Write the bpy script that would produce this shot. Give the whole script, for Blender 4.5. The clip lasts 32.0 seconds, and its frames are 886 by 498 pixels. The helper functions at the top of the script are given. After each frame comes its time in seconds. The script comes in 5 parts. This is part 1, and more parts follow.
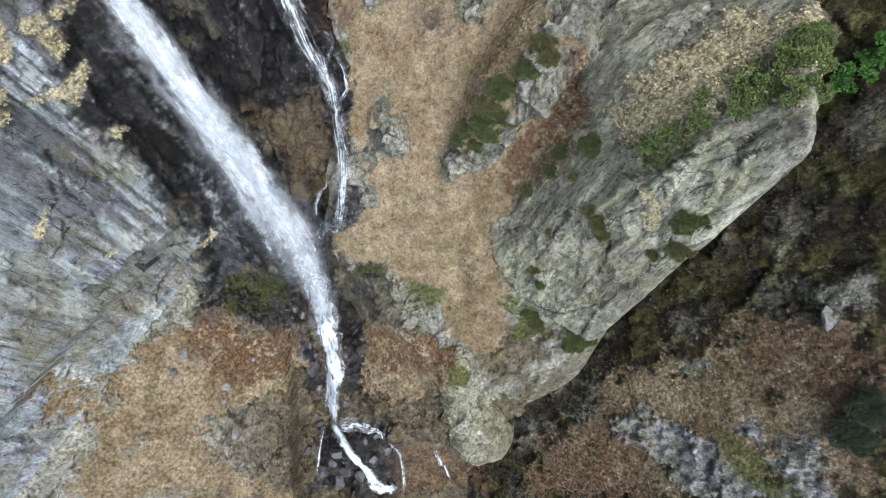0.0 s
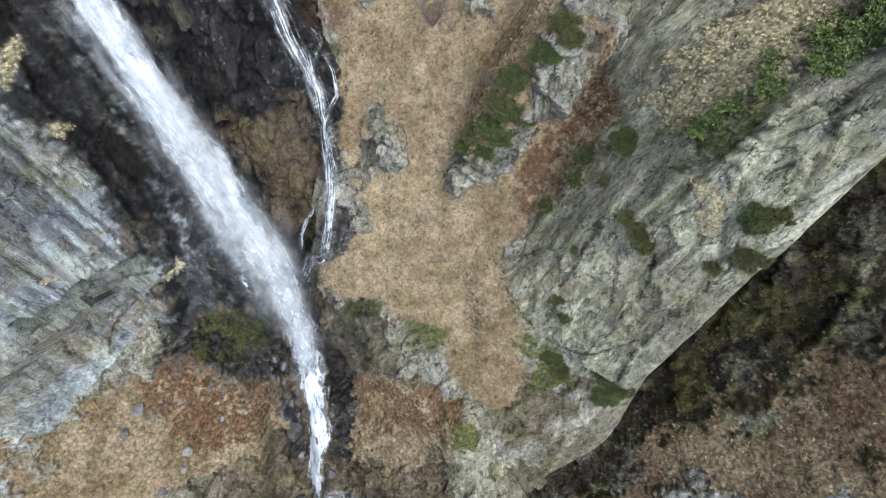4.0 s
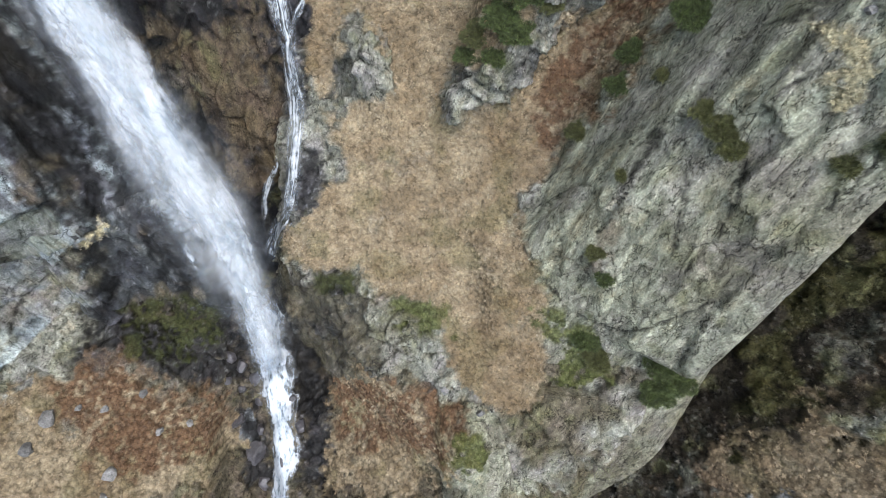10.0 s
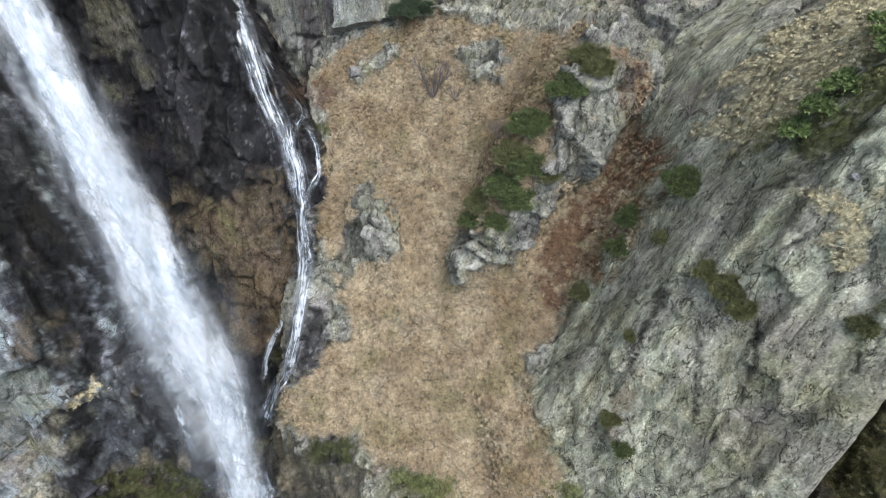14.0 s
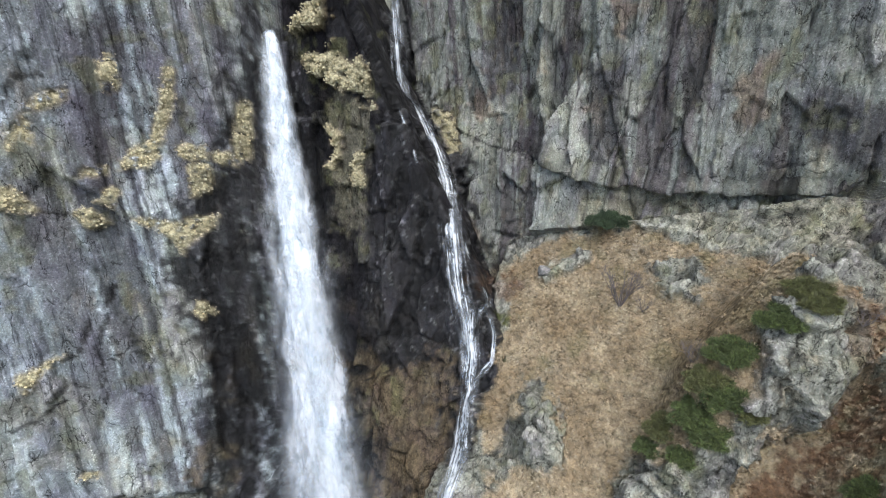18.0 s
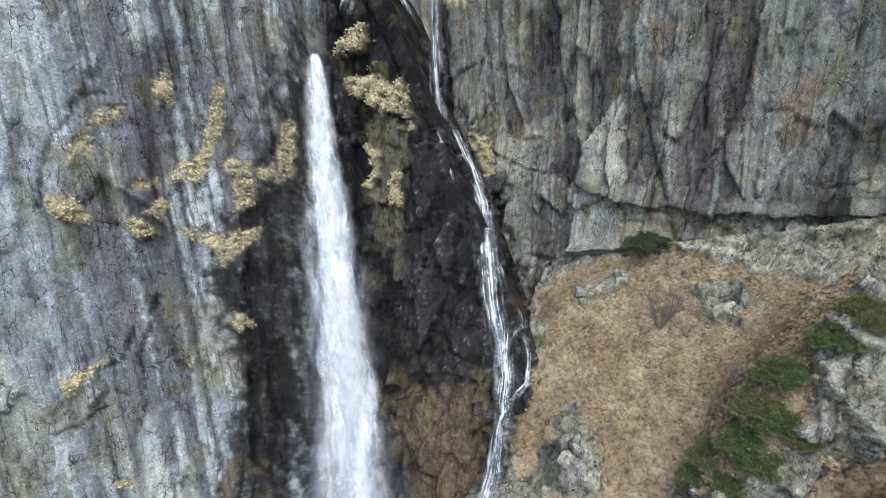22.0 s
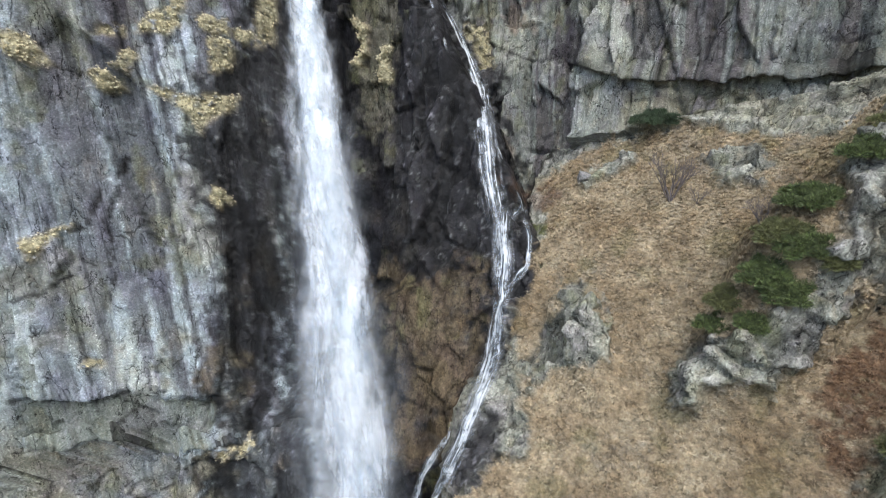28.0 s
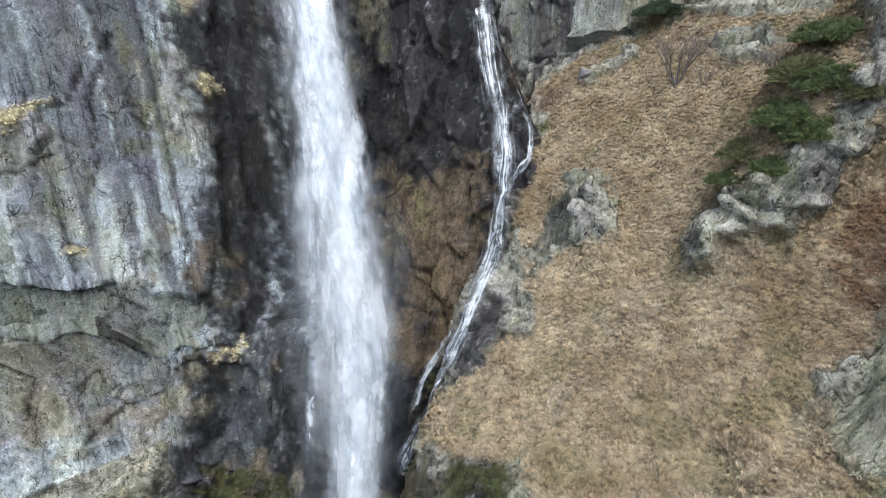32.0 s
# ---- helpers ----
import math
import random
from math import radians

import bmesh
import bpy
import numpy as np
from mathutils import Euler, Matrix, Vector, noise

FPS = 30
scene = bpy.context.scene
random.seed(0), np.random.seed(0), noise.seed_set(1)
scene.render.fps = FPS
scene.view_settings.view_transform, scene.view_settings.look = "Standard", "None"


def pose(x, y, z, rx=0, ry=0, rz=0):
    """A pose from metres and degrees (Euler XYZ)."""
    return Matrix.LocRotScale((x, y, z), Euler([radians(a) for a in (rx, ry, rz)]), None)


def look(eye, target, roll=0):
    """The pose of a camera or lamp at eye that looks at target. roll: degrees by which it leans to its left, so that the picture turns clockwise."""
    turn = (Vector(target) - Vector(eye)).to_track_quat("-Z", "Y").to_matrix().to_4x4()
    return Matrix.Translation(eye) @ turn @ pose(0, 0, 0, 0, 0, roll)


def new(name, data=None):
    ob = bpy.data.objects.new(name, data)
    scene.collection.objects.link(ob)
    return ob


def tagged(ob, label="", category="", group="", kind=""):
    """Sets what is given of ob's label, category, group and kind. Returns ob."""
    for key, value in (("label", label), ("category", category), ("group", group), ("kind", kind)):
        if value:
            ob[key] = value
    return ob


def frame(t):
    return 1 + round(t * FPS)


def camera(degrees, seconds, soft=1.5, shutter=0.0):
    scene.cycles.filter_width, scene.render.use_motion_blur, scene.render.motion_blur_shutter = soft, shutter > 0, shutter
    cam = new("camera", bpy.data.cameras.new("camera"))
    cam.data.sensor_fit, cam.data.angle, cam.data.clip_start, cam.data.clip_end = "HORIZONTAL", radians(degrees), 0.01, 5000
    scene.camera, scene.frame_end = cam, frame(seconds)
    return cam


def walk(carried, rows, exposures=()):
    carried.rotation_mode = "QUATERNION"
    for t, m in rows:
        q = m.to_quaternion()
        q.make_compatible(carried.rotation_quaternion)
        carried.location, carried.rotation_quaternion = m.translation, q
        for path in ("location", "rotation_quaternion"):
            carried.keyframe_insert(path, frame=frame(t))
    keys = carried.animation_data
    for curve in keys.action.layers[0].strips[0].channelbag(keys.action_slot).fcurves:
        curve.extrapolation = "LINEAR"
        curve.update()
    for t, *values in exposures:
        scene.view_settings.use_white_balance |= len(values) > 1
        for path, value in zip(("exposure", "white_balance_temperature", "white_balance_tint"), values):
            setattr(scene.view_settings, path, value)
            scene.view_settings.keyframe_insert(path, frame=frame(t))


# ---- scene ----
cam = camera(79.2, 32.0, soft=0.5)
PATH = [
(0, (0.227, -1.465, -1.217), (0.222, -0.805, -3.105), 0.1),
    (0.5, (0.253, -1.466, -3.309), (0.248, -0.805, -5.197), 0.2),
    (1, (0.191, -1.55, -5.383), (0.184, -0.889, -7.27), -0.0),
    (1.5, (0.082, -1.489, -7.433), (0.075, -0.824, -9.319), -0.1),
    (2, (-0.061, -1.804, -9.639), (-0.069, -1.116, -11.517), -0.2),
    (2.5, (-0.281, -2.087, -11.734), (-0.292, -1.354, -13.595), -0.4),
    (3, (-0.023, -2.14, -13.83), (-0.036, -1.358, -15.671), -0.6),
    (3.5, (0.151, -2.212, -15.767), (0.133, -1.366, -17.579), -0.8),
    (5.5, (0.71, -2.425, -23.984), (0.683, -1.45, -25.729), -1.1),
    (6, (0.815, -2.286, -25.87), (0.79, -1.312, -27.616), -1.1),
    (6.5, (0.968, -2.167, -27.722), (0.942, -1.192, -29.468), -1.1),
    (7, (1.053, -2.078, -29.62), (1.024, -1.104, -31.366), -1.2),
    (7.5, (0.917, -2.173, -31.557), (0.89, -1.197, -33.303), -1.2),
    (8, (0.824, -2.23, -33.438), (0.798, -1.251, -35.181), -1.1),
    (8.5, (0.697, -2.224, -35.296), (0.671, -1.217, -37.024), -1.1),
    (9, (0.559, -2.277, -37.185), (0.534, -1.257, -38.904), -1.1),
    (9.5, (0.628, -2.383, -39.037), (0.599, -1.363, -40.757), -1.3),
    (10, (0.747, -2.455, -40.345), (0.718, -1.433, -42.064), -1.3),
    (10.5, (1.067, -2.515, -41.167), (1.038, -1.492, -42.885), -1.2),
    (11, (1.116, -2.782, -41.58), (1.09, -1.749, -43.292), -1.0),
    (11.5, (1.162, -2.954, -41.671), (1.137, -1.865, -43.348), -0.8),
    (12, (1.229, -3.004, -41.613), (1.202, -1.814, -43.22), -0.9),
    (12.5, (1.269, -3.004, -41.607), (1.238, -1.727, -43.146), -1.0),
    (13, (1.473, -2.926, -41.665), (1.433, -1.568, -43.133), -1.2),
    (13.5, (1.41, -2.669, -41.618), (1.371, -1.239, -43.016), -1.3),
    (15.5, (0.312, -0.61, -40.294), (0.052, 0.998, -41.454), -2.1),
    (16, (0.186, -0.665, -40.388), (-0.15, 0.984, -41.469), -2.0),
    (16.5, (0.102, -0.766, -40.394), (-0.327, 0.913, -41.392), -2.1),
    (17, (0.312, -0.848, -40.655), (-0.249, 0.844, -41.563), -2.1),
    (17.5, (0.517, -0.906, -40.853), (-0.145, 0.795, -41.672), -2.2),
    (18, (0.27, -1.278, -40.95), (-0.441, 0.442, -41.681), -2.1),
    (18.5, (0.372, -1.503, -40.877), (-0.385, 0.233, -41.52), -2.1),
    (19, (0.481, -1.693, -40.961), (-0.307, 0.046, -41.556), -2.1),
    (19.5, (0.503, -1.811, -41.061), (-0.303, -0.08, -41.656), -2.1),
    (20, (0.642, -1.812, -41.181), (-0.179, -0.089, -41.776), -2.2),
    (20.5, (0.655, -1.863, -41.407), (-0.172, -0.142, -42.003), -2.2),
    (21, (0.538, -1.94, -41.751), (-0.295, -0.222, -42.347), -2.3),
    (21.5, (0.571, -1.997, -42.36), (-0.272, -0.285, -42.956), -2.3),
    (22, (0.473, -2.041, -43.187), (-0.371, -0.329, -43.784), -2.4),
    (22.5, (0.519, -1.943, -44.195), (-0.326, -0.231, -44.791), -2.4),
    (23, (0.699, -1.554, -45.231), (-0.149, 0.155, -45.832), -2.5),
    (23.5, (0.539, -1.338, -46.34), (-0.303, 0.373, -46.942), -2.5),
    (24, (0.588, -1.109, -47.428), (-0.257, 0.601, -48.03), -2.5),
    (24.5, (0.461, -1.067, -48.652), (-0.384, 0.644, -49.253), -2.5),
    (25, (0.232, -1.082, -49.913), (-0.609, 0.63, -50.516), -2.6),
    (25.5, (0.211, -1.14, -51.321), (-0.633, 0.57, -51.923), -2.6),
    (27.5, (0.239, -2.105, -56.975), (-0.595, -0.392, -57.584), -2.8),
    (28, (0.128, -2.183, -58.407), (-0.704, -0.469, -59.015), -2.8),
    (28.5, (0.032, -2.25, -59.901), (-0.798, -0.535, -60.511), -2.9),
    (29, (-0.184, -2.381, -61.354), (-1.009, -0.665, -61.966), -3.0),
    (29.5, (-0.29, -2.793, -62.928), (-1.11, -1.074, -63.538), -2.9),
    (30, (-0.334, -3.273, -64.383), (-1.149, -1.552, -64.996), -2.9),
    (30.5, (-0.509, -3.656, -65.892), (-1.317, -1.933, -66.506), -2.9),
    (31, (-0.636, -3.889, -67.338), (-1.439, -2.165, -67.955), -3.0),
    (31.5, (-0.646, -4.052, -68.726), (-1.446, -2.327, -69.348), -3.0),
    (32, (-0.677, -4.246, -70.045), (-1.475, -2.523, -70.672), -3.1),
]
walk(cam, [(t, look(eye, target, roll)) for t, eye, target, roll in PATH], [(0.0, 1.6), (32.0, 1.6)])

# ---- overcast daylight ----
world = bpy.data.worlds.new("overcast_sky")
scene.world = world
world.use_nodes = True
wn, wl = world.node_tree.nodes, world.node_tree.links
sky = wn.new("ShaderNodeTexSky")
sky.sky_type = "NISHITA"
sky.sun_disc = False
sky.sun_elevation, sky.sun_rotation = radians(57), radians(148)
sky.dust_density, sky.air_density, sky.altitude = 4.0, 1.0, 1500
wl.new(sky.outputs[0], wn["Background"].inputs[0])
wn["Background"].inputs[1].default_value = 0.15
sun = new("sun", bpy.data.lights.new("sun", "SUN"))
sun.data.energy, sun.data.angle, sun.data.color = 1.5, radians(55), (1.0, 0.985, 0.96)
sun.matrix_world = look((30, -48, 88), (0, 0, 0))
# ---- materials ----
def nodes_of(name):
    m = bpy.data.materials.new(name)
    m.use_nodes = True
    t = m.node_tree
    return m, t.nodes, t.links, t.nodes["Principled BSDF"]


def math_node(n, l, op, a, b=None, c=None):
    k = n.new("ShaderNodeMath")
    k.operation = op
    for i, v in enumerate((a, b, c)):
        if v is None:
            continue
        if isinstance(v, (int, float)):
            k.inputs[i].default_value = v
        else:
            l.new(v, k.inputs[i])
    return k.outputs[0]


def noise_node(n, l, vector, scale, detail=4.0, rough=0.6):
    k = n.new("ShaderNodeTexNoise")
    k.inputs["Scale"].default_value, k.inputs["Detail"].default_value, k.inputs["Roughness"].default_value = scale, detail, rough
    l.new(vector, k.inputs["Vector"])
    return k.outputs["Fac"]


def ramp_node(n, l, fac, *stops):
    k = n.new("ShaderNodeValToRGB")
    e = k.color_ramp.elements
    while len(e) < len(stops):
        e.new(0.5)
    for el, (at, c) in zip(e, stops):
        el.position = at
        el.color = (c, c, c, 1) if isinstance(c, (int, float)) else (*c, 1)
    l.new(fac, k.inputs[0])
    return k.outputs[0]


def mix_node(n, l, fac, a, b, mode="MIX"):
    k = n.new("ShaderNodeMix")
    k.data_type, k.blend_type = "RGBA", mode
    for i, v in ((0, fac), (6, a), (7, b)):
        if isinstance(v, (int, float)):
            k.inputs[i].default_value = v if i == 0 else (v, v, v, 1)
        elif isinstance(v, tuple):
            k.inputs[i].default_value = (*v, 1)
        else:
            l.new(v, k.inputs[i])
    return k.outputs[2]


def mountain_material():
    """Stone and turf: the surface's own colour, with grain, cracks and grass at finer sizes."""
    m, n, l, b = nodes_of("mountain")
    tone = n.new("ShaderNodeAttribute")
    tone.attribute_name = "tone"
    kind = n.new("ShaderNodeAttribute")
    kind.attribute_name = "kind"
    sep = n.new("ShaderNodeSeparateColor")
    l.new(kind.outputs["Color"], sep.inputs[0])
    wet, wall, slant = sep.outputs
    veg = tone.outputs["Alpha"]
    geo = n.new("ShaderNodeNewGeometry").outputs["Position"]
    tall = n.new("ShaderNodeMapping")
    tall.inputs["Scale"].default_value = (1.0, 1.0, 0.5)
    tall.inputs["Rotation"].default_value = (0.0, 0.0, 0.0)
    l.new(geo, tall.inputs["Vector"])
    turned = n.new("ShaderNodeVectorRotate")
    turned.rotation_type = "EULER_XYZ"
    turned.inputs["Rotation"].default_value = (radians(17), radians(-17.5), 0.0)
    l.new(geo, turned.inputs["Vector"])
    lain = n.new("ShaderNodeMapping")
    lain.inputs["Scale"].default_value = (1.0, 1.0, 0.46)
    l.new(turned.outputs[0], lain.inputs["Vector"])
    pick = n.new("ShaderNodeMix")
    pick.data_type = "VECTOR"
    l.new(slant, pick.inputs[0])
    l.new(tall.outputs[0], pick.inputs[4])
    l.new(lain.outputs[0], pick.inputs[5])
    at = pick.outputs[1]
    even = n.new("ShaderNodeMapping")
    even.inputs["Scale"].default_value = (1.0, 1.0, 0.8)
    l.new(geo, even.inputs["Vector"])
    choose = n.new("ShaderNodeMix")
    choose.data_type = "VECTOR"
    l.new(slant, choose.inputs[0])
    l.new(even.outputs[0], choose.inputs[4])
    l.new(lain.outputs[0], choose.inputs[5])
    coarse = noise_node(n, l, geo, 0.9, 5, 0.62)
    mid = noise_node(n, l, choose.outputs[1], 1.7, 5, 0.7)
    grain = noise_node(n, l, geo, 5.0, 5, 0.75)
    # slabs of differing tone with joints between them, at two sizes
    swirl = n.new("ShaderNodeTexNoise")
    swirl.inputs["Scale"].default_value, swirl.inputs["Detail"].default_value = 0.5, 4
    l.new(at, swirl.inputs["Vector"])
    warp = n.new("ShaderNodeVectorMath")
    warp.operation = "MULTIPLY_ADD"
    l.new(swirl.outputs["Color"], warp.inputs[0])
    warp.inputs[1].default_value = (1.6, 1.6, 1.6)
    l.new(at, warp.inputs[2])
    slabs = []
    for scale in (0.3, 0.95, 2.4):
        vor = n.new("ShaderNodeTexVoronoi")
        vor.inputs["Scale"].default_value = scale
        l.new(warp.outputs[0], vor.inputs["Vector"])
        one = n.new("ShaderNodeSeparateColor")
        l.new(vor.outputs["Color"], one.inputs[0])
        slabs.append(one.outputs[0])
    gap = n.new("ShaderNodeTexVoronoi")
    gap.feature = "DISTANCE_TO_EDGE"
    gap.inputs["Scale"].default_value = 0.3
    l.new(warp.outputs[0], gap.inputs["Vector"])
    # fissures: thin dark lines that wander along the bedding, broken here and there
    lines = []
    for scale, wide in ((0.34, 0.007), (1.1, 0.014)):
        level = math_node(n, l, "ABSOLUTE", math_node(n, l, "SUBTRACT", noise_node(n, l, at, scale, 5, 0.62), 0.5))
        lines.append(ramp_node(n, l, level, (0.0, 0.18), (0.5 * wide, 0.4), (wide, 1.0)))
    broken = ramp_node(n, l, noise_node(n, l, geo, 0.33, 4), (0.44, 0.0), (0.56, 1.0))
    broken_fine = ramp_node(n, l, noise_node(n, l, geo, 0.7, 3), (0.46, 0.0), (0.56, 1.0))
    crack = mix_node(n, l, 1.0, mix_node(n, l, broken, 1.0, lines[0]), mix_node(n, l, math_node(n, l, "MULTIPLY", broken_fine, math_node(n, l, "MULTIPLY_ADD", wall, -0.7, 1.0)), 1.0, lines[1]), "MULTIPLY")
    seam = mix_node(n, l, broken_fine, 1.0, ramp_node(n, l, gap.outputs["Distance"], (0.0, 0.35), (0.02, 1.0)))
    crack = mix_node(n, l, 1.0, crack, seam, "MULTIPLY")
    # crumbled faces: dark pits and pale chips at the size of a hand to a head
    chip = ramp_node(n, l, mid, (0.33, 0.35), (0.42, 0.88), (0.55, 1.05), (0.62, 1.16), (0.7, 1.4))
    light = ramp_node(n, l, coarse, (0.34, 0.86), (0.5, 1.0), (0.66, 1.13))
    speck = ramp_node(n, l, grain, (0.34, 0.5), (0.44, 0.92), (0.55, 1.04), (0.61, 1.4), (0.67, 1.9))
    plate = mix_node(n, l, 1.0, ramp_node(n, l, slabs[0], (0.0, 0.86), (1.0, 1.12)), ramp_node(n, l, slabs[1], (0.0, 0.8), (1.0, 1.18)), "MULTIPLY")
    plate = mix_node(n, l, 1.0, plate, ramp_node(n, l, slabs[2], (0.0, 0.78), (1.0, 1.2)), "MULTIPLY")
    body = mix_node(n, l, 1.0, mix_node(n, l, 1.0, light, plate, "MULTIPLY"), chip, "MULTIPLY")
    body = mix_node(n, l, math_node(n, l, "MULTIPLY", wall, 0.7), body, 1.0)
    rock = mix_node(n, l, 1.0, mix_node(n, l, 1.0, body, speck, "MULTIPLY"), crack, "MULTIPLY")
    # mineral tints: greenish, tan and violet greys
    tint = ramp_node(n, l, noise_node(n, l, at, 0.35, 4, 0.65), (0.34, (0.97, 0.94, 1.02)), (0.45, (1.0, 1.0, 1.0)), (0.56, (0.98, 1.02, 0.97)), (0.7, (1.08, 1.01, 0.88)))
    rock = mix_node(n, l, 1.0, rock, tint, "MULTIPLY")
    # narrow stains of dripping water down the walls, dark and chalky
    height_of = n.new("ShaderNodeSeparateXYZ")
    l.new(geo, height_of.inputs[0])
    run = n.new("ShaderNodeCombineXYZ")
    wobble = math_node(n, l, "MULTIPLY", noise_node(n, l, geo, 0.5, 2), 0.5)
    l.new(math_node(n, l, "ADD", kind.outputs["Alpha"], wobble), run.inputs[0])
    l.new(math_node(n, l, "MULTIPLY", height_of.outputs[2], 0.035), run.inputs[1])
    drip = noise_node(n, l, run.outputs[0], 1.9, 3, 0.55)
    where = ramp_node(n, l, noise_node(n, l, geo, 0.1, 3), (0.40, 0.1), (0.52, 1.0))
    stain = mix_node(n, l, 1.0, ramp_node(n, l, drip, (0.53, 1.0), (0.60, 0.6), (0.68, 0.42)), mix_node(n, l, ramp_node(n, l, grain, (0.5, 0.0), (0.56, 1.0)), 1.0, ramp_node(n, l, drip, (0.33, 1.7), (0.4, 1.0))), "MULTIPLY")
    rock = mix_node(n, l, math_node(n, l, "MULTIPLY", wall, where), rock, mix_node(n, l, 1.0, rock, stain, "MULTIPLY"))
    # turf: domed tussocks, the shade in their gaps painted dark, and blades on them
    blades = noise_node(n, l, geo, 5.0, 5, 0.75)
    clumps = noise_node(n, l, geo, 0.8, 4, 0.65)
    nudge = n.new("ShaderNodeTexNoise")
    nudge.inputs["Scale"].default_value, nudge.inputs["Detail"].default_value = 2.2, 3
    l.new(geo, nudge.inputs["Vector"])
    moved = n.new("ShaderNodeVectorMath")
    moved.operation = "MULTIPLY_ADD"
    l.new(nudge.outputs["Color"], moved.inputs[0])
    moved.inputs[1].default_value = (0.75, 0.75, 0.75)
    l.new(geo, moved.inputs[2])
    tuft = n.new("ShaderNodeTexVoronoi")
    tuft.inputs["Scale"].default_value, tuft.inputs["Randomness"].default_value = 1.5, 1.0
    l.new(moved.outputs[0], tuft.inputs["Vector"])
    own = n.new("ShaderNodeSeparateColor")
    l.new(tuft.outputs["Color"], own.inputs[0])
    # pale crowns, darkening outwards as painted shade between tussocks; also used as height
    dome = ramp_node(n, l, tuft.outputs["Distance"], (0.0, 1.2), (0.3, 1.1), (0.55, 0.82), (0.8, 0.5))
    turf = mix_node(n, l, 1.0, ramp_node(n, l, blades, (0.36, 0.62), (0.46, 0.94), (0.55, 1.06), (0.64, 1.4)), ramp_node(n, l, clumps, (0.32, 0.78), (0.68, 1.2)), "MULTIPLY")
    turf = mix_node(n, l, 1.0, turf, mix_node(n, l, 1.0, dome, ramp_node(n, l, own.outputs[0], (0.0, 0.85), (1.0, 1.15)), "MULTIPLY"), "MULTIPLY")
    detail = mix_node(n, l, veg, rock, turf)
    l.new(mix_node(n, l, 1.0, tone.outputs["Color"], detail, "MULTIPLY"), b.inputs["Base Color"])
    shine = math_node(n, l, "MULTIPLY", wet, ramp_node(n, l, coarse, (0.35, 0.35), (0.6, 1.0)))
    l.new(math_node(n, l, "MULTIPLY_ADD", shine, -0.55, 0.92), b.inputs["Roughness"])
    l.new(math_node(n, l, "MULTIPLY_ADD", wet, 0.2, 0.1), b.inputs["Specular IOR Level"])
    relief = math_node(n, l, "ADD", math_node(n, l, "MULTIPLY", coarse, 0.3), math_node(n, l, "MULTIPLY", grain, 0.12))
    relief = math_node(n, l, "ADD", relief, math_node(n, l, "MULTIPLY", crack, 0.12))
    relief = math_node(n, l, "ADD", relief, math_node(n, l, "MULTIPLY", mid, 0.4))
    for face, rise in zip(slabs, (0.2, 0.3, 0.2)):
        relief = math_node(n, l, "ADD", relief, math_node(n, l, "MULTIPLY", face, rise))
    height = mix_node(n, l, veg, relief, math_node(n, l, "ADD", math_node(n, l, "MULTIPLY", blades, 0.3), math_node(n, l, "MULTIPLY", dome, 0.35)))
    bump = n.new("ShaderNodeBump")
    bump.inputs["Strength"].default_value, bump.inputs["Distance"].default_value = 0.9, 0.9
    l.new(height, bump.inputs["Height"])
    l.new(bump.outputs[0], b.inputs["Normal"])
    return m


MOUNTAIN = mountain_material()
# ---- the mountain: one solid, cut out of planes, met by parallel lines ----
def lattice(ix, iy, iz, seed):
    h = (ix * 374761393 + iy * 668265263 + iz * 2147483647 + seed * 1274126177) & 0xFFFFFFFF
    h = ((h ^ (h >> 13)) * 1274126177) & 0xFFFFFFFF
    return ((h ^ (h >> 16)) & 0xFFFF) / 32767.5 - 1.0


def value_noise(p, seed=0):
    i = np.floor(p).astype(np.int64)
    f = p - i
    f = f * f * f * (f * (f * 6 - 15) + 10)
    x, y, z = i[:, 0], i[:, 1], i[:, 2]
    fx, fy, fz = f[:, 0], f[:, 1], f[:, 2]
    out = 0
    for dx in (0, 1):
        wx = fx if dx else 1 - fx
        for dy in (0, 1):
            wy = fy if dy else 1 - fy
            for dz in (0, 1):
                wz = fz if dz else 1 - fz
                out = out + wx * wy * wz * lattice(x + dx, y + dy, z + dz, seed)
    return out


def fbm(p, octaves=4, seed=0, ridged=False):
    total, size, norm = 0, 1.0, 0
    for n in range(octaves):
        v = value_noise(p + 17.3 * n, seed + n)
        total = total + size * (1 - 2 * np.abs(v) if ridged else v)
        norm += size
        p, size = p * 2.03, size * 0.5
    return total / norm


def step(a, b, x):
    k = np.clip((x - a) / (b - a), 0, 1)
    return k * k * (3 - 2 * k)


def plane(p, at, normal):
    n = np.array(normal, float)
    n = n / np.linalg.norm(n)
    return (p - np.array(at)) @ n


def smin(a, b, k):
    h = np.clip(0.5 + 0.5 * (b - a) / k, 0, 1)
    return b * (1 - h) + a * h - k * h * (1 - h)


def smax(a, b, k):
    return -smin(-a, -b, k)


def rib(p, a, b, ra, rb):
    a, b = np.array(a, float), np.array(b, float)
    k = np.clip((p - a) @ (b - a) / ((b - a) @ (b - a)), 0, 1)
    return np.linalg.norm(p - a - k[:, None] * (b - a), axis=1) - (ra + (rb - ra) * k)


REGIONS = ["cliff_west", "cliff_centre", "cliff_north", "grass_slope", "pine_rib", "buttress", "ravine_bank", "gorge_floor"]


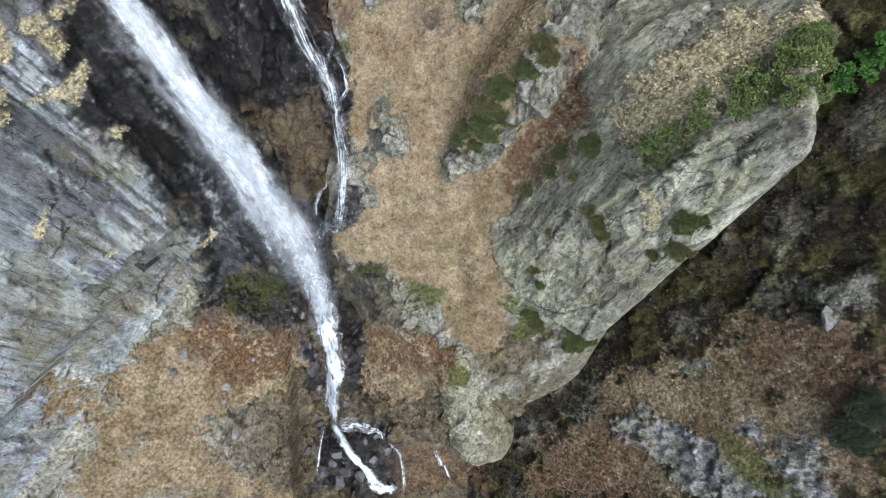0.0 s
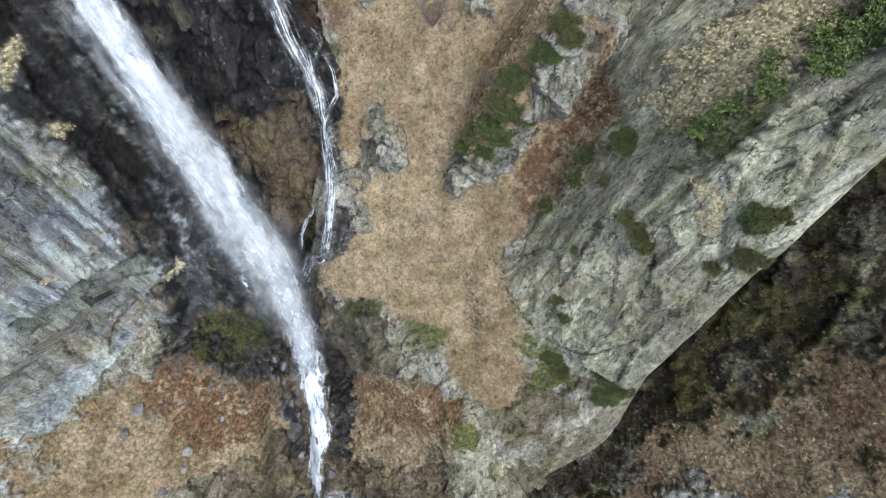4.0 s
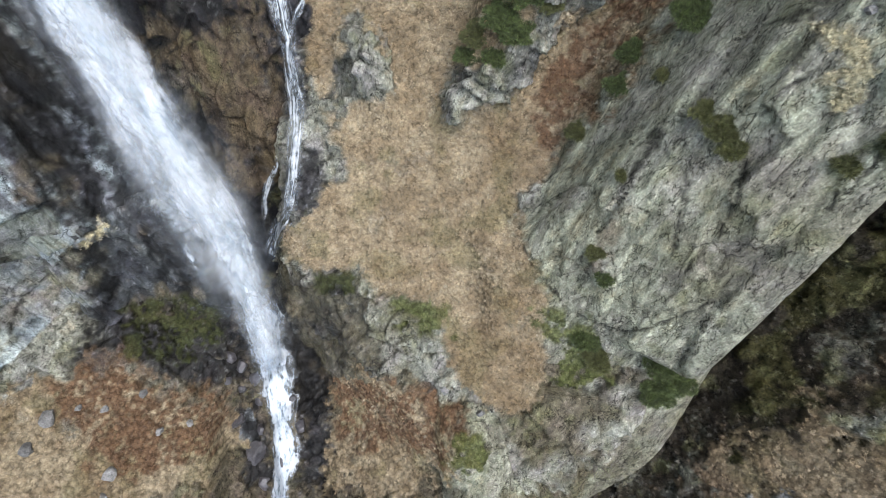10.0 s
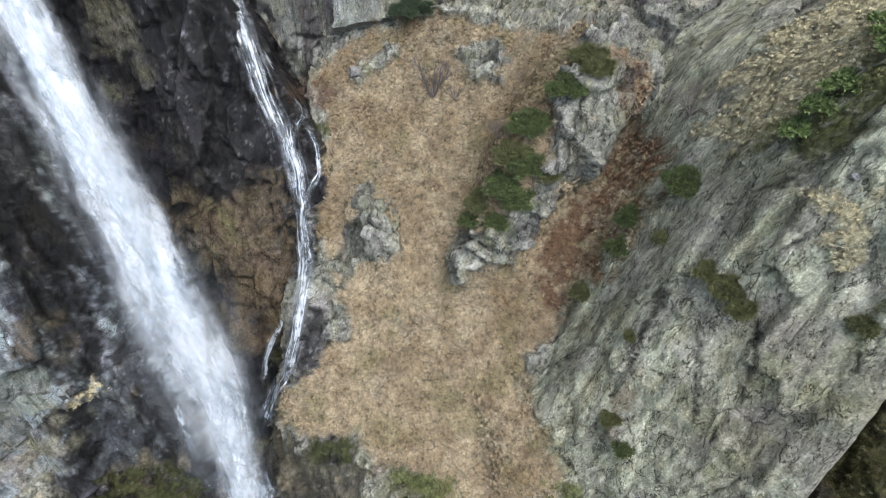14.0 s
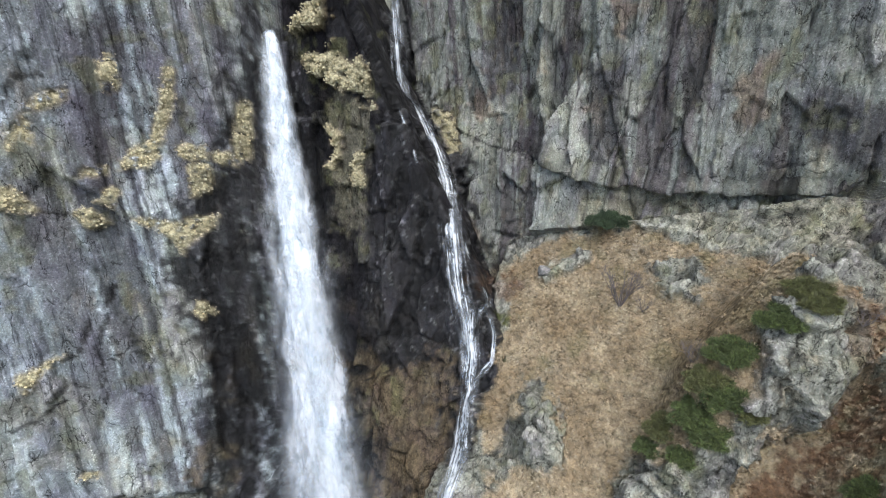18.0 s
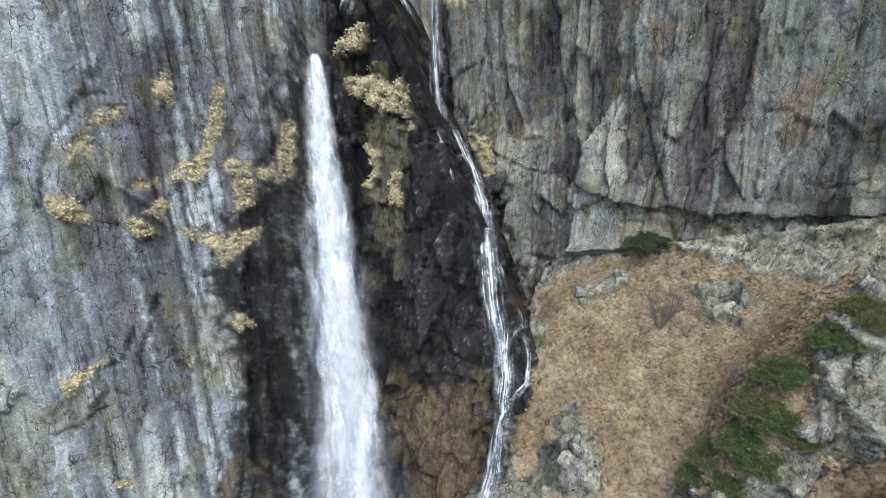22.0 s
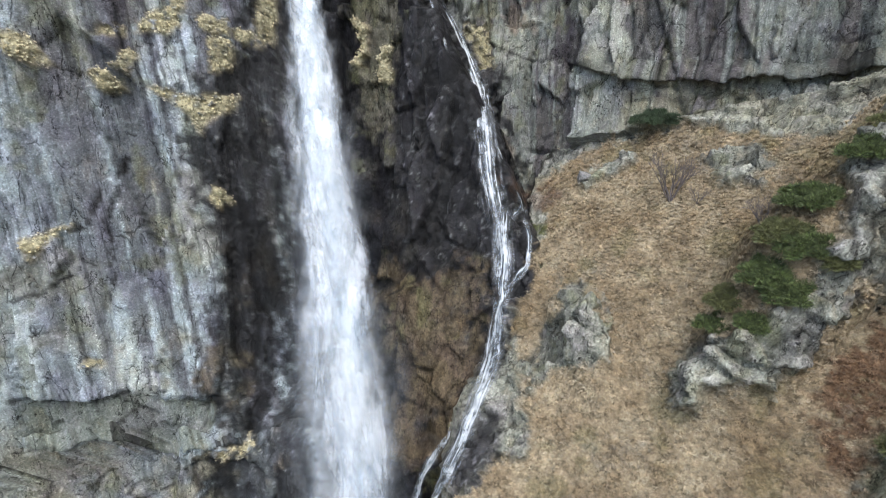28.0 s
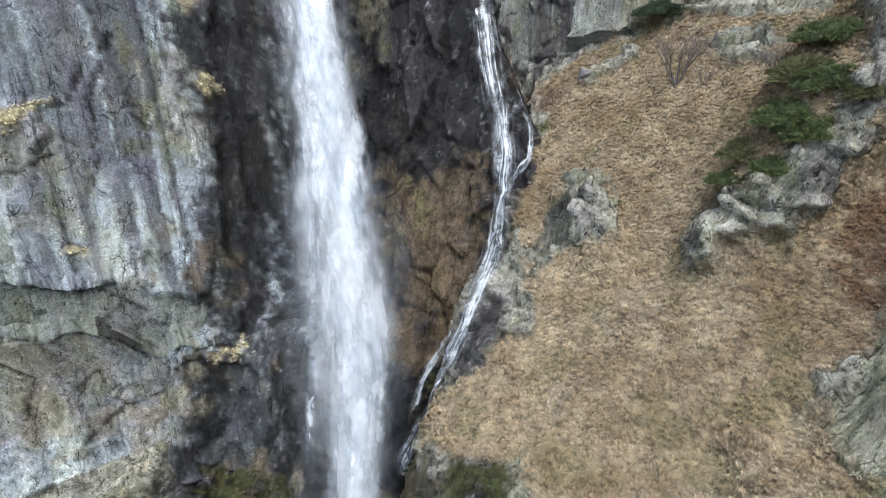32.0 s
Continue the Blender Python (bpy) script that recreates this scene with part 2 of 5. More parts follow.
def solids(p):
    """Signed distances to the mountain's masses, in the order of REGIONS."""
    x, y, z = p.T
    # striped wall beside the fall, undercut along its lower ledge
    west = plane(p, (-54, 31, -70), (0.84, -0.54, 0.11))
    under = 1 - step(-95.5, -92.8, z + 1.2 * np.sin(0.21 * x))
    west = west + 3.0 * under * step(-48, -54, x) - 2.2 * under * step(-53, -47, x)
    west = smax(west, plane(p, (-45.5, 52, -48), (1.0, -0.1, 0.05)), 2.5)
    skirt = smin(plane(p, (-43, 36, -98.5), (0.4, -3.0, 1.0)), plane(p, (-42, 31, -115.6), (0.2, -0.9, 1.0)), 1.0)
    skirt = smax(skirt, plane(p, (-49.5, 30, -105), (-1.0, 0.2, 0.1)), 1.0)
    skirt = smax(skirt, plane(p, (-34.5, 34, -105), (1.0, 0.2, 0.0)), 1.0)
    skirt = smax(skirt, plane(p, (-43, 36, -97), (0.1, -0.25, 1.0)), 1.0)
    west = smin(west, skirt, 1.0)
    # dark wall between the two falls
    upper = plane(p, (-39, 58.6, -50), (0.12, -0.98, 0.08))
    lower = plane(p, (-29, 56.5, -74), (0.1, -1.0, 0.42))
    centre = smin(upper, lower, 4.0)
    centre = smax(centre, plane(p, (-27, 67, -61.5), (0.85, 0.25, 0.38)), 2.0)
    # grey wall above the meadow, overhanging a pale band
    north = plane(p, (1, 73.2, -50), (-0.19, -0.98, 0.0))
    north = north + 3.2 * (1 - step(-60.5, -59.2, z - 0.09 * x + 0.8 * np.sin(0.3 * x))) * step(-16, -8, x)
    north = smin(north, plane(p, (-22, 75, -60), (-0.1, -0.95, 0.25)), 2.0)
    # meadow, ended by a drop to the water and a drop at its foot
    slope = plane(p, (0.3, 36.5, -92.4), (-0.28, -0.8, 1.0))
    slope = smax(slope, plane(p, (-21.5, 37, -101), (-0.9, -0.2, 0.3)), 2.0)
    slope = smax(slope, plane(p, (-8, 18.7, -108.5), (-0.7, -0.7, 0.25)), 1.6)
    slope = smax(slope, plane(p, (5, 11, -107), (0.0, -1.0, 0.5)), 2.0)
    slope = smax(slope, plane(p, (33.3, 22.6, -61), (0.94, -0.29, -0.155)), 2.0)
    pines = rib(p, (17, 56, -67), (10, 50, -74), 6.0, 5.2)
    pines = smin(pines, rib(p, (10, 50, -74), (2, 43.5, -90.5), 5.2, 3.2), 1.0)
    pines = smin(pines, rib(p, (-10.3, 51, -83), (-5.5, 45, -89.5), 3.0, 2.6), 1.0)
    # leaning buttress
    face = plane(p, (29.3, 22, -70.6), (-0.75, -1.0, 0.45))
    butt = smax(face, plane(p, (34.3, 22.6, -61), (0.94, -0.29, -0.155)), 1.5)
    butt = smax(butt, plane(p, (32, 33, -53), (-0.7, 0.3, 1.0)), 2.5)
    butt = smax(butt, plane(p, (20.7, 47.8, -72.5), (-0.885, 0.0, 0.466)), 2.5)
    butt = smax(butt, plane(p, (20, 20, -97), (0.0, 0.0, -1.0)), 4.0)
    foot = smax(plane(p, (20, 14, -110), (-0.2, -1.0, 0.5)), plane(p, (31, 18, -108), (0.8, -0.4, 0.05)), 2.0)
    foot = smax(foot, plane(p, (20, 20, -93.5), (-0.2, -0.2, 1.0)), 3.0)
    foot = smax(foot, plane(p, (6, 12, -112), (-1.0, -0.3, 0.2)), 2.0)
    cap = rib(p, (3.2, 12.5, -112), (9, 0, -130), 4.6, 7.0)
    butt = smin(smin(butt, foot, 2.0), cap, 2.0)
    # far bank of the ravine, and the gorge floor
    bank = plane(p, (47, 14, -95.5), (-1.5, -0.75, 1.0))
    spur = smax(plane(p, (46, 2.5, -91), (-1.0, 0.25, 1.0)), plane(p, (42, 0, -103), (-0.7, -0.3, 0.6)), 3.0)
    bank = smin(bank, spur, 2.0)
    floor = plane(p, (-47, 8, -119.5), (0.45, -0.35, 1.0))
    apron = smax(plane(p, (-8, 17, -121), (-0.45, -0.3, 1.0)), plane(p, (-21, 15, -122), (-1.0, 0.0, 0.35)), 2.0)
    apron = smax(apron, plane(p, (-10, 0, -122), (0.1, -1.0, 0.4)), 2.0)
    apron = smax(apron, plane(p, (6, 0, -115), (1.0, 0.0, 0.2)), 2.0)
    bed = np.minimum(rib(p, (-29, 31, -112), (-31, 13, -128), 3, 5), rib(p, (-31, 13, -128), (-26, -16, -138), 5, 7))
    floor = smax(floor, -bed, 3.0)
    floor = smin(floor, apron, 2.0)
    return np.stack([west, centre, north, slope, pines, butt, bank, floor], 1)


def mountain(p):
    s = solids(p)
    d = s[:, 0]
    for n in range(1, s.shape[1]):
        d = smin(d, s[:, n], 1.2)
    return d


AWAY = np.array((0.1, -0.7, 0.7)) / np.linalg.norm((0.1, -0.7, 0.7))
ALONG = np.cross((0, 0, 1), -AWAY)
ALONG = -ALONG / np.linalg.norm(ALONG)
if ALONG[0] < 0:
    ALONG = -ALONG
RISE = np.cross(AWAY, ALONG)
if RISE[2] < 0:
    RISE = -RISE


def sheet(u, v):
    """Places on the bare mountain below the sheet's coordinates u (across) and v (up)."""
    p = u[:, None] * ALONG + v[:, None] * RISE + 190.0 * AWAY
    for n in range(70):
        p = p - AWAY * np.clip(mountain(p) * (0.95 if n < 55 else 0.6), -8, 30)[:, None]
    return p


def spacing(lo, hi, core_lo, core_hi, fine, grow=1.12):
    """Even steps in the core, widening steps outside it."""
    mid = list(np.arange(core_lo, core_hi, fine))
    a, h = [core_lo], fine
    while a[-1] > lo:
        h *= grow
        a.append(a[-1] - h)
    b, h = [mid[-1]], fine
    while b[-1] < hi:
        h *= grow
        b.append(b[-1] + h)
    return np.array(a[:0:-1] + mid + b[1:])
# ---- patches of cover, in the sheet's coordinates (across, up) ----
MEADOW = [
    [(-9.1, -2), (-4.4, 1.6), (3.6, 3.4), (9.8, 2.3), (16.4, -0.9), (23.3, -2.3), (21, -8.7), (28.6, -12.4), (28.4, -17.1), (26.5, -24.3), (22.8, -30.4), (19.4, -34.6), (16.8, -38.4), (13.6, -41.6), (12.9, -44.9), (14.7, -52.9), (14.9, -63.7), (12.2, -67.5), (7.3, -67.4), (4.9, -63.9), (3.1, -60.1), (2, -54.1), (-2.7, -52.9), (-5.6, -52.5), (-6.7, -49), (-16.3, -48.4), (-16.7, -43.8), (-11.1, -41.7), (-7.8, -37.4), (-9.6, -31.4), (-9.7, -24.3), (-7.2, -15.6), (-8.7, -15.9), (-7.6, -10.6)],
]
OUTCROP_A = [
    [(-4.5, -18.3), (-2.3, -18.4), (-0.3, -23.4), (1, -27.7), (-0.8, -29.2), (-3, -28.3), (-6, -27.9), (-9.3, -31.8), (-10, -28.7), (-6.3, -25.3)],
    [(-3.8, -19.1), (-2.2, -22), (0.8, -27.5), (-0.4, -28.9), (-4, -28.7), (-7.5, -32.3), (-7.7, -25.9), (-6.3, -23.9), (-4.7, -22.3)],
    [(5.9, -31.4), (7.5, -26.2), (10.1, -26.6), (15.2, -22.8), (16.8, -18.8), (19, -11.7), (25.2, -11.7), (27.6, -16.9), (23.7, -21.7), (17.8, -23.8), (13.3, -29.8), (9.4, -30.7), (7.2, -33.2)],
    [(10.6, -3.2), (14.9, -2.1), (16.1, -5.3), (14.7, -8.5), (11, -7.5)],
]
OUTCROP_B = [
    [(-4, -3.9), (-2.2, -1.8), (1.5, -0.2), (3.7, -0.8), (1.2, -2.8), (-2.7, -5.2)],
    [(-2.7, -52.9), (2, -54.1), (3.1, -60.1), (0.8, -60.9), (-4.8, -63.4), (-6, -57.8), (-5.7, -53.2)],
    [(-7.5, -32.3), (-6.2, -36.8), (-7.6, -38.5), (-8.9, -34.4), (-9.8, -30), (-9.6, -25.7), (-8.3, -27.3)],
    [(33.7, -81), (40.4, -75.4), (47.1, -79), (48.4, -82.1), (42.4, -87.3), (37.6, -83.8)],
    [(51.9, -70.4), (54.9, -67.4), (56.8, -71.2), (54.2, -76.2), (52.4, -75.4)],
    [(57, -49.1), (59.3, -45.3), (61.8, -42.7), (61.8, -46.1), (58.6, -51.3)],
    [(42.8, -66.4), (46.8, -63.4), (46.9, -65.3), (43.6, -68)],
]
OUTCROP_C = [
    [(26.1, -85.4), (30.5, -82.3), (28.4, -86.8)],
]
OUTCROP = OUTCROP_A + OUTCROP_B + OUTCROP_C
RUST_A = [
    [(27.6, -11.6), (28.6, -15.5), (26.5, -23.6), (24.5, -25.5), (22.6, -28.5), (20.4, -31.4), (17.5, -37.1), (15.8, -35.6), (16.4, -31.7), (18, -28), (20.5, -24.5), (24.2, -22.5), (25.2, -16.8), (25.2, -11.7)],
    [(-12.9, -69.9), (-4.8, -63.4), (1.2, -64), (4.5, -67.7), (2.1, -72.9), (-11.1, -78.9), (-14.6, -75.8)],
    [(-50, -60.9), (-43.2, -59.1), (-38.5, -65.1), (-30.5, -69.6), (-33.3, -76.7), (-42.6, -76.4), (-47, -70.5), (-50.7, -65)],
    [(25.4, -92.3), (31, -84.9), (37.7, -82.8), (38.7, -86.7), (34.6, -94.1), (19.2, -107.3), (19.6, -103.4)],
]
RUST_B = [
    [(53.9, -54.4), (59.3, -52.4), (61.5, -55), (59.8, -59.8), (54.5, -62.6), (51.2, -61.5)],
    [(-11.2, -89.6), (-1.9, -96.9), (10.7, -109.6), (8.7, -116.3), (-12.9, -112.1)],
    [(16.6, -33.5), (18.3, -31.2), (19.2, -30.8), (18.1, -36), (16.5, -35.9)],
    [(-12.3, -2.5), (-8.9, -3), (-6.6, -5.2), (-8.8, -7.2), (-11.2, -6.2)],
    [(17.3, -46.7), (20.6, -41), (19.4, -44.3), (18.2, -47.2)],
]
RUST = RUST_A + RUST_B
FLOORGRASS = [
    [(-65.7, -67.6), (-59.2, -61.5), (-49.4, -60.7), (-42.2, -61.9), (-31.4, -70.1), (-31.2, -79.7), (-34.8, -80.5), (-47.9, -80), (-50.6, -84.4), (-46.4, -91.9), (-34.8, -101.1), (-34.9, -103.7), (-73.4, -84.3), (-68.8, -76.8)],
    [(-66.6, -52.1), (-66.3, -58.5), (-65.7, -67.6), (-68.4, -73.9), (-71.7, -65.7)],
    [(-13.5, -69.4), (-6.4, -62.7), (4, -66.9), (3.2, -72.9), (-4.3, -84), (-16.8, -83.5)],
    [(33.5, -75.3), (42.8, -66.4), (53.9, -54.4), (61.8, -49.1), (59.8, -72.3), (18.1, -108.2), (21.3, -96.5), (29.5, -84)],
]
MOSS_A = [
    [(-2.7, -53.1), (0.1, -54.1), (4.1, -54.5), (3.7, -57.7), (0.1, -57.7), (-2.6, -55.5)],
    [(2.4, -69.5), (6, -69), (6.4, -73.7), (4, -74.9), (1.8, -73.1)],
    [(13.4, -53), (17.1, -55.2), (21.2, -59.5), (21.2, -63.5), (14.5, -64.4), (16.1, -59.6), (13.4, -56.1)],
    [(17.2, -56.1), (19.2, -54.7), (20.1, -57.8), (18, -58.7)],
    [(31.2, -37.2), (32.1, -36.7), (32.5, -37.6), (31.7, -38.1)],
    [(32.6, -35.8), (33.8, -34.2), (34.3, -36.3), (33.1, -36.9)],
    [(-42, -53.6), (-34.9, -53.3), (-30, -56.4), (-30.1, -62), (-36.3, -63.4), (-41.9, -60.2)],
    [(29.9, -23.7), (33.8, -19.3), (34.6, -20), (33.9, -21.7), (30.1, -25.1)],
]
MOSS_B = [
    [(-9.7, -9.1), (-7.4, -9.4), (-7.6, -11.1), (-9.2, -10.9)],
    [(46.5, -73.6), (49.6, -74.5), (53.3, -76.3), (51.1, -79.8), (48.2, -78.9)],
    [(-12.5, -50.3), (-7.3, -50.1), (-6.2, -51.7), (-12.1, -52.5)],
]
MOSS = MOSS_A + MOSS_B
WET_A = [
    [(-40.2, -24.2), (-38.9, -30.6), (-36.8, -40.2), (-40.9, -40.8), (-43.6, -38), (-43.8, -33.5)],
    [(-44.2, -13.1), (-43.2, -7.2), (-39.6, 0.2), (-38.9, 12), (-37.9, 16), (-37.4, 19.1), (-36.6, 17), (-37.2, -6.9), (-37.6, -32.3), (-43.4, -33.7), (-42.8, -19.1)],
    [(-38.9, -16.2), (-38.2, -31.5), (-37.5, -39.1), (-41, -41.4), (-43.9, -43.7), (-43.1, -50.3), (-49.1, -53.6), (-44.3, -55.5), (-49.9, -59.4), (-49.3, -61.1), (-43.2, -57.9), (-38.4, -62), (-28.9, -69.4), (-26, -88), (-31.5, -87.4), (-31.4, -73.8), (-27.3, -57.6), (-31.7, -34.7), (-36.8, -15.6)],
]
WET_B = [
    [(-20.4, -51.1), (-6.8, -49.4), (-6, -55.5), (-5.2, -63.5), (-12.9, -69.9), (-14.6, -76.6), (-11.3, -80.3), (-6.4, -82.9), (-21.1, -85.5), (-21.2, -76.1), (-22, -65.8), (-23, -57)],
    [(-36.9, 14.3), (-35, 17.3), (-34.4, 15.1), (-32.9, 7.2), (-32.2, -5.2), (-29.6, -19), (-25.8, -31.2), (-36.4, -33.2), (-37.3, -1.8)],
    [(-30.1, 32.6), (-28, 39.6), (-25.4, 38.7), (-25.6, 25.6), (-21.3, 17.5), (-16.1, 7.8), (-11.4, -4.9), (-8.8, -9.9), (-7.7, -17.8), (-10.5, -28.9), (-17.1, -29.8), (-24.9, -14.3), (-27.7, -9), (-27, -1.1), (-23.6, 5.5), (-24.2, 10.5)],
]
WET_C = [
    [(-14.5, 3.8), (-11.1, -2.3), (-9.4, -3.3), (-12.7, 3.9), (-17, 15.7), (-22.2, 21.8), (-22.7, 19.4)],
    [(-29.7, -95.7), (-12.2, -87.8), (-8.5, -98.4), (-12.9, -112.1), (-33.8, -108.4)],
    [(-10.5, -32.1), (-8.2, -37.4), (-11.1, -41.7), (-17.9, -43.8), (-12.8, -34.1)],
    [(-41.3, -42.2), (-37.4, -40.8), (-30.3, -41.7), (-27.6, -61.1), (-27.9, -68.7), (-31.5, -68.1), (-39.3, -64.8), (-42.9, -59.9), (-46.7, -61.8), (-49.4, -61.8), (-45.7, -54.4), (-41.8, -44.8)],
]
WET = WET_A + WET_B + WET_C
PALE = [
    [(-2.5, 4), (2.6, 8.6), (17.4, 6.3), (27.3, 5), (31.6, 4.7), (30.3, -2.4), (23.3, -2.3), (16.4, -0.9), (9.8, 2.3), (0.6, 3.2)],
    [(-55, -46.1), (-51.3, -43.5), (-42.8, -42.5), (-42.7, -47.8), (-50, -48.6), (-58.1, -53.3)],
    [(-64.6, -48), (-63.6, -60.4), (-56.8, -54.9), (-48.1, -52.2), (-51.9, -46), (-57.6, -42.8), (-60.1, -38.3)],
    [(24.2, -36.9), (28, -35.3), (50.1, -43.1), (31.8, -45.3), (28.8, -50.9), (24.1, -53.8), (20.8, -51.7), (22.9, -41.9)],
]
STRAW_A = [
    [(29.5, -20.5), (32.6, -16.2), (38.5, -12.6), (35.4, -17.7), (32.3, -20.3), (30, -23.4), (29, -22.8)],
    [(29.3, -27.8), (30.6, -28.5), (31.4, -30.1), (30.9, -33.2), (30, -31.1)],
    [(29.6, -21.1), (32.1, -15.6), (42.4, -8.3), (59, -9.9), (58.6, -14), (41.8, -14.1), (34.4, -19.2), (29.9, -23.7)],
    [(-35.1, 15.2), (-30.6, 15.8), (-25.3, 13.4), (-24.5, 10), (-27.7, 11.2), (-32.4, 13.3)],
    [(-35.8, 18.2), (-33.5, 20), (-30.6, 20.5), (-31.2, 18.3), (-34.5, 17.1)],
    [(-31.1, 8.1), (-29.8, 7.8), (-29.9, 5.2), (-31.1, 4.7)],
    [(-27.6, 6.1), (-26.4, 5.6), (-26.6, 2.4), (-27.5, 2.9)],
]
STRAW_B = [
    [(-26.8, 39.8), (-21.8, 38.2), (-22.9, 36.3), (-26, 37.3)],
    [(-21.2, 21.3), (-18.7, 20.1), (-17, 15.7), (-18.9, 14.8)],
    [(-42, -42.3), (-38.7, -40.1), (-37.9, -40.9), (-41.7, -43.1)],
]
STRAW = STRAW_A + STRAW_B
TUFT_A = [
    [(-53.6, -12.2), (-52.4, -11.2), (-51.1, -12.3), (-52, -13.1), (-53.5, -13.2)],
    [(-49.4, -11.5), (-48.4, -10.7), (-47.3, -11.3), (-48.6, -12.4)],
    [(-45.8, -10.2), (-44.7, -9.4), (-43.2, -9), (-42.2, -8.2), (-40.3, -6.5), (-40.6, -7.9), (-42.1, -10), (-43, -11.9), (-43.4, -10.6), (-44.6, -10.4)],
    [(-48.7, -7.6), (-47, -6.2), (-47.1, -7), (-48.7, -8.3)],
    [(-46.5, -6.3), (-45.4, -3.9), (-44.3, -2.2), (-43.8, -2.4), (-43.8, -3.7), (-44.7, -4.9), (-45.8, -5.4)],
    [(-44.3, -2.2), (-43.3, 1.5), (-42.6, 1.5), (-43.6, -2.1)],
    [(-43.3, 1.4), (-42.9, 4.8), (-42.3, 5.2), (-42.6, 1.5)],
]
TUFT_B = [
    [(-48, -9.9), (-46.8, -8), (-46.4, -8.1), (-47.3, -9.7)],
    [(-42.7, -2.1), (-41.7, -1), (-40.7, -0.4), (-40.7, -1.7), (-42.2, -2.6)],
    [(-42, -3.2), (-40.4, -1.8), (-40.5, -4), (-41.9, -5.9)],
    [(-40.3, -0.8), (-39.2, 0.3), (-39.3, -0.6), (-40.2, -1.5)],
    [(-46.6, 2.4), (-46, 3.4), (-45.8, 1), (-46.7, 0.2)],
    [(-52.1, -6.6), (-51.3, -5.1), (-50.8, -5.2), (-50.9, -6.9), (-51.5, -6.6), (-52.1, -8)],
    [(-51, -4.5), (-49.9, -2.4), (-48.5, -0.9), (-49.1, -2.2), (-50.1, -3.6)],
    [(-38.7, 5.3), (-38, 6.5), (-38.2, 1.1), (-39, -0.6), (-38.8, 3.6)],
    [(-50.7, -35.9), (-49.9, -35.8), (-50.1, -36.5), (-51.2, -37)],
    [(-53.6, -27.9), (-52.2, -26.1), (-51, -24.8), (-52.5, -27.4), (-53.4, -29)],
    [(-42.1, -16), (-40.9, -16.5), (-41.9, -17.9), (-42.5, -17.3)],
]
TUFT = TUFT_A + TUFT_B
# dark stains on the walls, and a deep cave's darkness painted as a patch
STAINS_AND_CAVE = [
    [(24, 12.8), (28.3, 13), (32.7, 10), (34.4, 4.5), (28.9, 7.3), (25.3, 9.9)],
    [(29.3, 4.8), (35.5, 3.7), (34.9, 0.4), (31.4, -1.4), (29.3, 1.2)],
    [(-12.8, 33), (-8.4, 32), (-8.2, 24.7), (-9.3, 21), (-12.7, 21.1), (-13.7, 26.3)],
    [(-7.6, 19.4), (-4.3, 18.1), (-2.5, 12), (-6.4, 12.9), (-8.6, 15)],
    [(-3.2, 24.4), (-1.7, 23.7), (-1.8, 19.2), (-2.9, 19.5)],
    [(11.5, 24), (11.2, 20.2), (11, 15.1), (10.4, 13.3), (8.9, 14.4), (8.5, 16.2), (9.8, 20.6), (10.8, 23.3)],
    [(23.5, 12.1), (26.4, 14.2), (27.4, 9.1), (24.4, 9.8)],
    [(0.5, 21.8), (5.9, 20.8), (6.2, 14.7), (5.4, 11.4), (2.8, 10), (1.7, 15.6)],
    [(-48.5, 4.1), (-45.3, 6.7), (-45.7, -3.7), (-47, -8.5), (-48.2, -9.3), (-48.1, -3)],
]
PILLAR = [
    [(-31.2, 12.7), (-25, 10.4), (-25.7, 4.4), (-26.7, -2), (-30.5, -2.7), (-31.5, 2.7)],
]
CRACKS_WEST = [
    [(-54.2, -13.2), (-53.8, -9.4), (-52.6, -5.9), (-51.3, -2.4), (-50, -1)],
    [(-51.1, -12.4), (-50, -12), (-49.2, -11.5)],
    [(-47.6, -17), (-48.8, -23.3), (-48.9, -28.7)],
    [(-55.2, -41.6), (-54, -40.8), (-52.3, -40.4), (-50.1, -39.2), (-48.6, -38.1)],
    [(-55.5, -46.2), (-53.8, -45.2), (-51.6, -43.3), (-41.9, -41.6), (-38.1, -40)],
    [(-48.4, -39.9), (-50.7, -43)],
    [(-50.8, -39.7), (-50.8, -41.1)],
    [(-53.7, -53.3), (-50.7, -48.6), (-48.2, -46.5)],
    [(-56.6, -51.8), (-56.1, -49.1), (-56.4, -46.6)],
    [(-54.5, -33.1), (-52.8, -31.3), (-51.2, -29)],
    [(-51.1, -25.4), (-49.7, -23.6), (-49.1, -20.9)],
]
CRACKS_NORTH = [
    [(-3.2, 24.4), (-2.2, 22), (-2.5, 19.4)],
    [(-15.9, 27.5), (-16.2, 23.8), (-15.6, 20)],
    [(11.8, 23.9), (11.1, 21.5), (9.7, 18.8), (8.6, 15.7)],
    [(-8.9, 20.9), (-8.4, 16.3), (-8.8, 14.7)],
    [(16.7, 15.6), (19.3, 15)],
    [(8.9, 14.4), (9.8, 8.2)],
    [(26.5, 7.8), (23.4, 7.7), (21.5, 8.8)],
    [(5.5, 10.2), (6.4, 14.1), (6.7, 18.6)],
    [(-18, 18.3), (-12.9, 15.7), (-7.7, 14), (-5.6, 12.1)],
]
CRACKS_CENTRE = [
    [(-26.9, -20.9), (-20.7, -17.8), (-15.5, -15.1)],
    [(-24.2, -5.7), (-21.3, -8.8), (-19.1, -3.7)],
    [(-25.4, 0.4), (-22.3, -0.4), (-19.2, 1.1)],
]
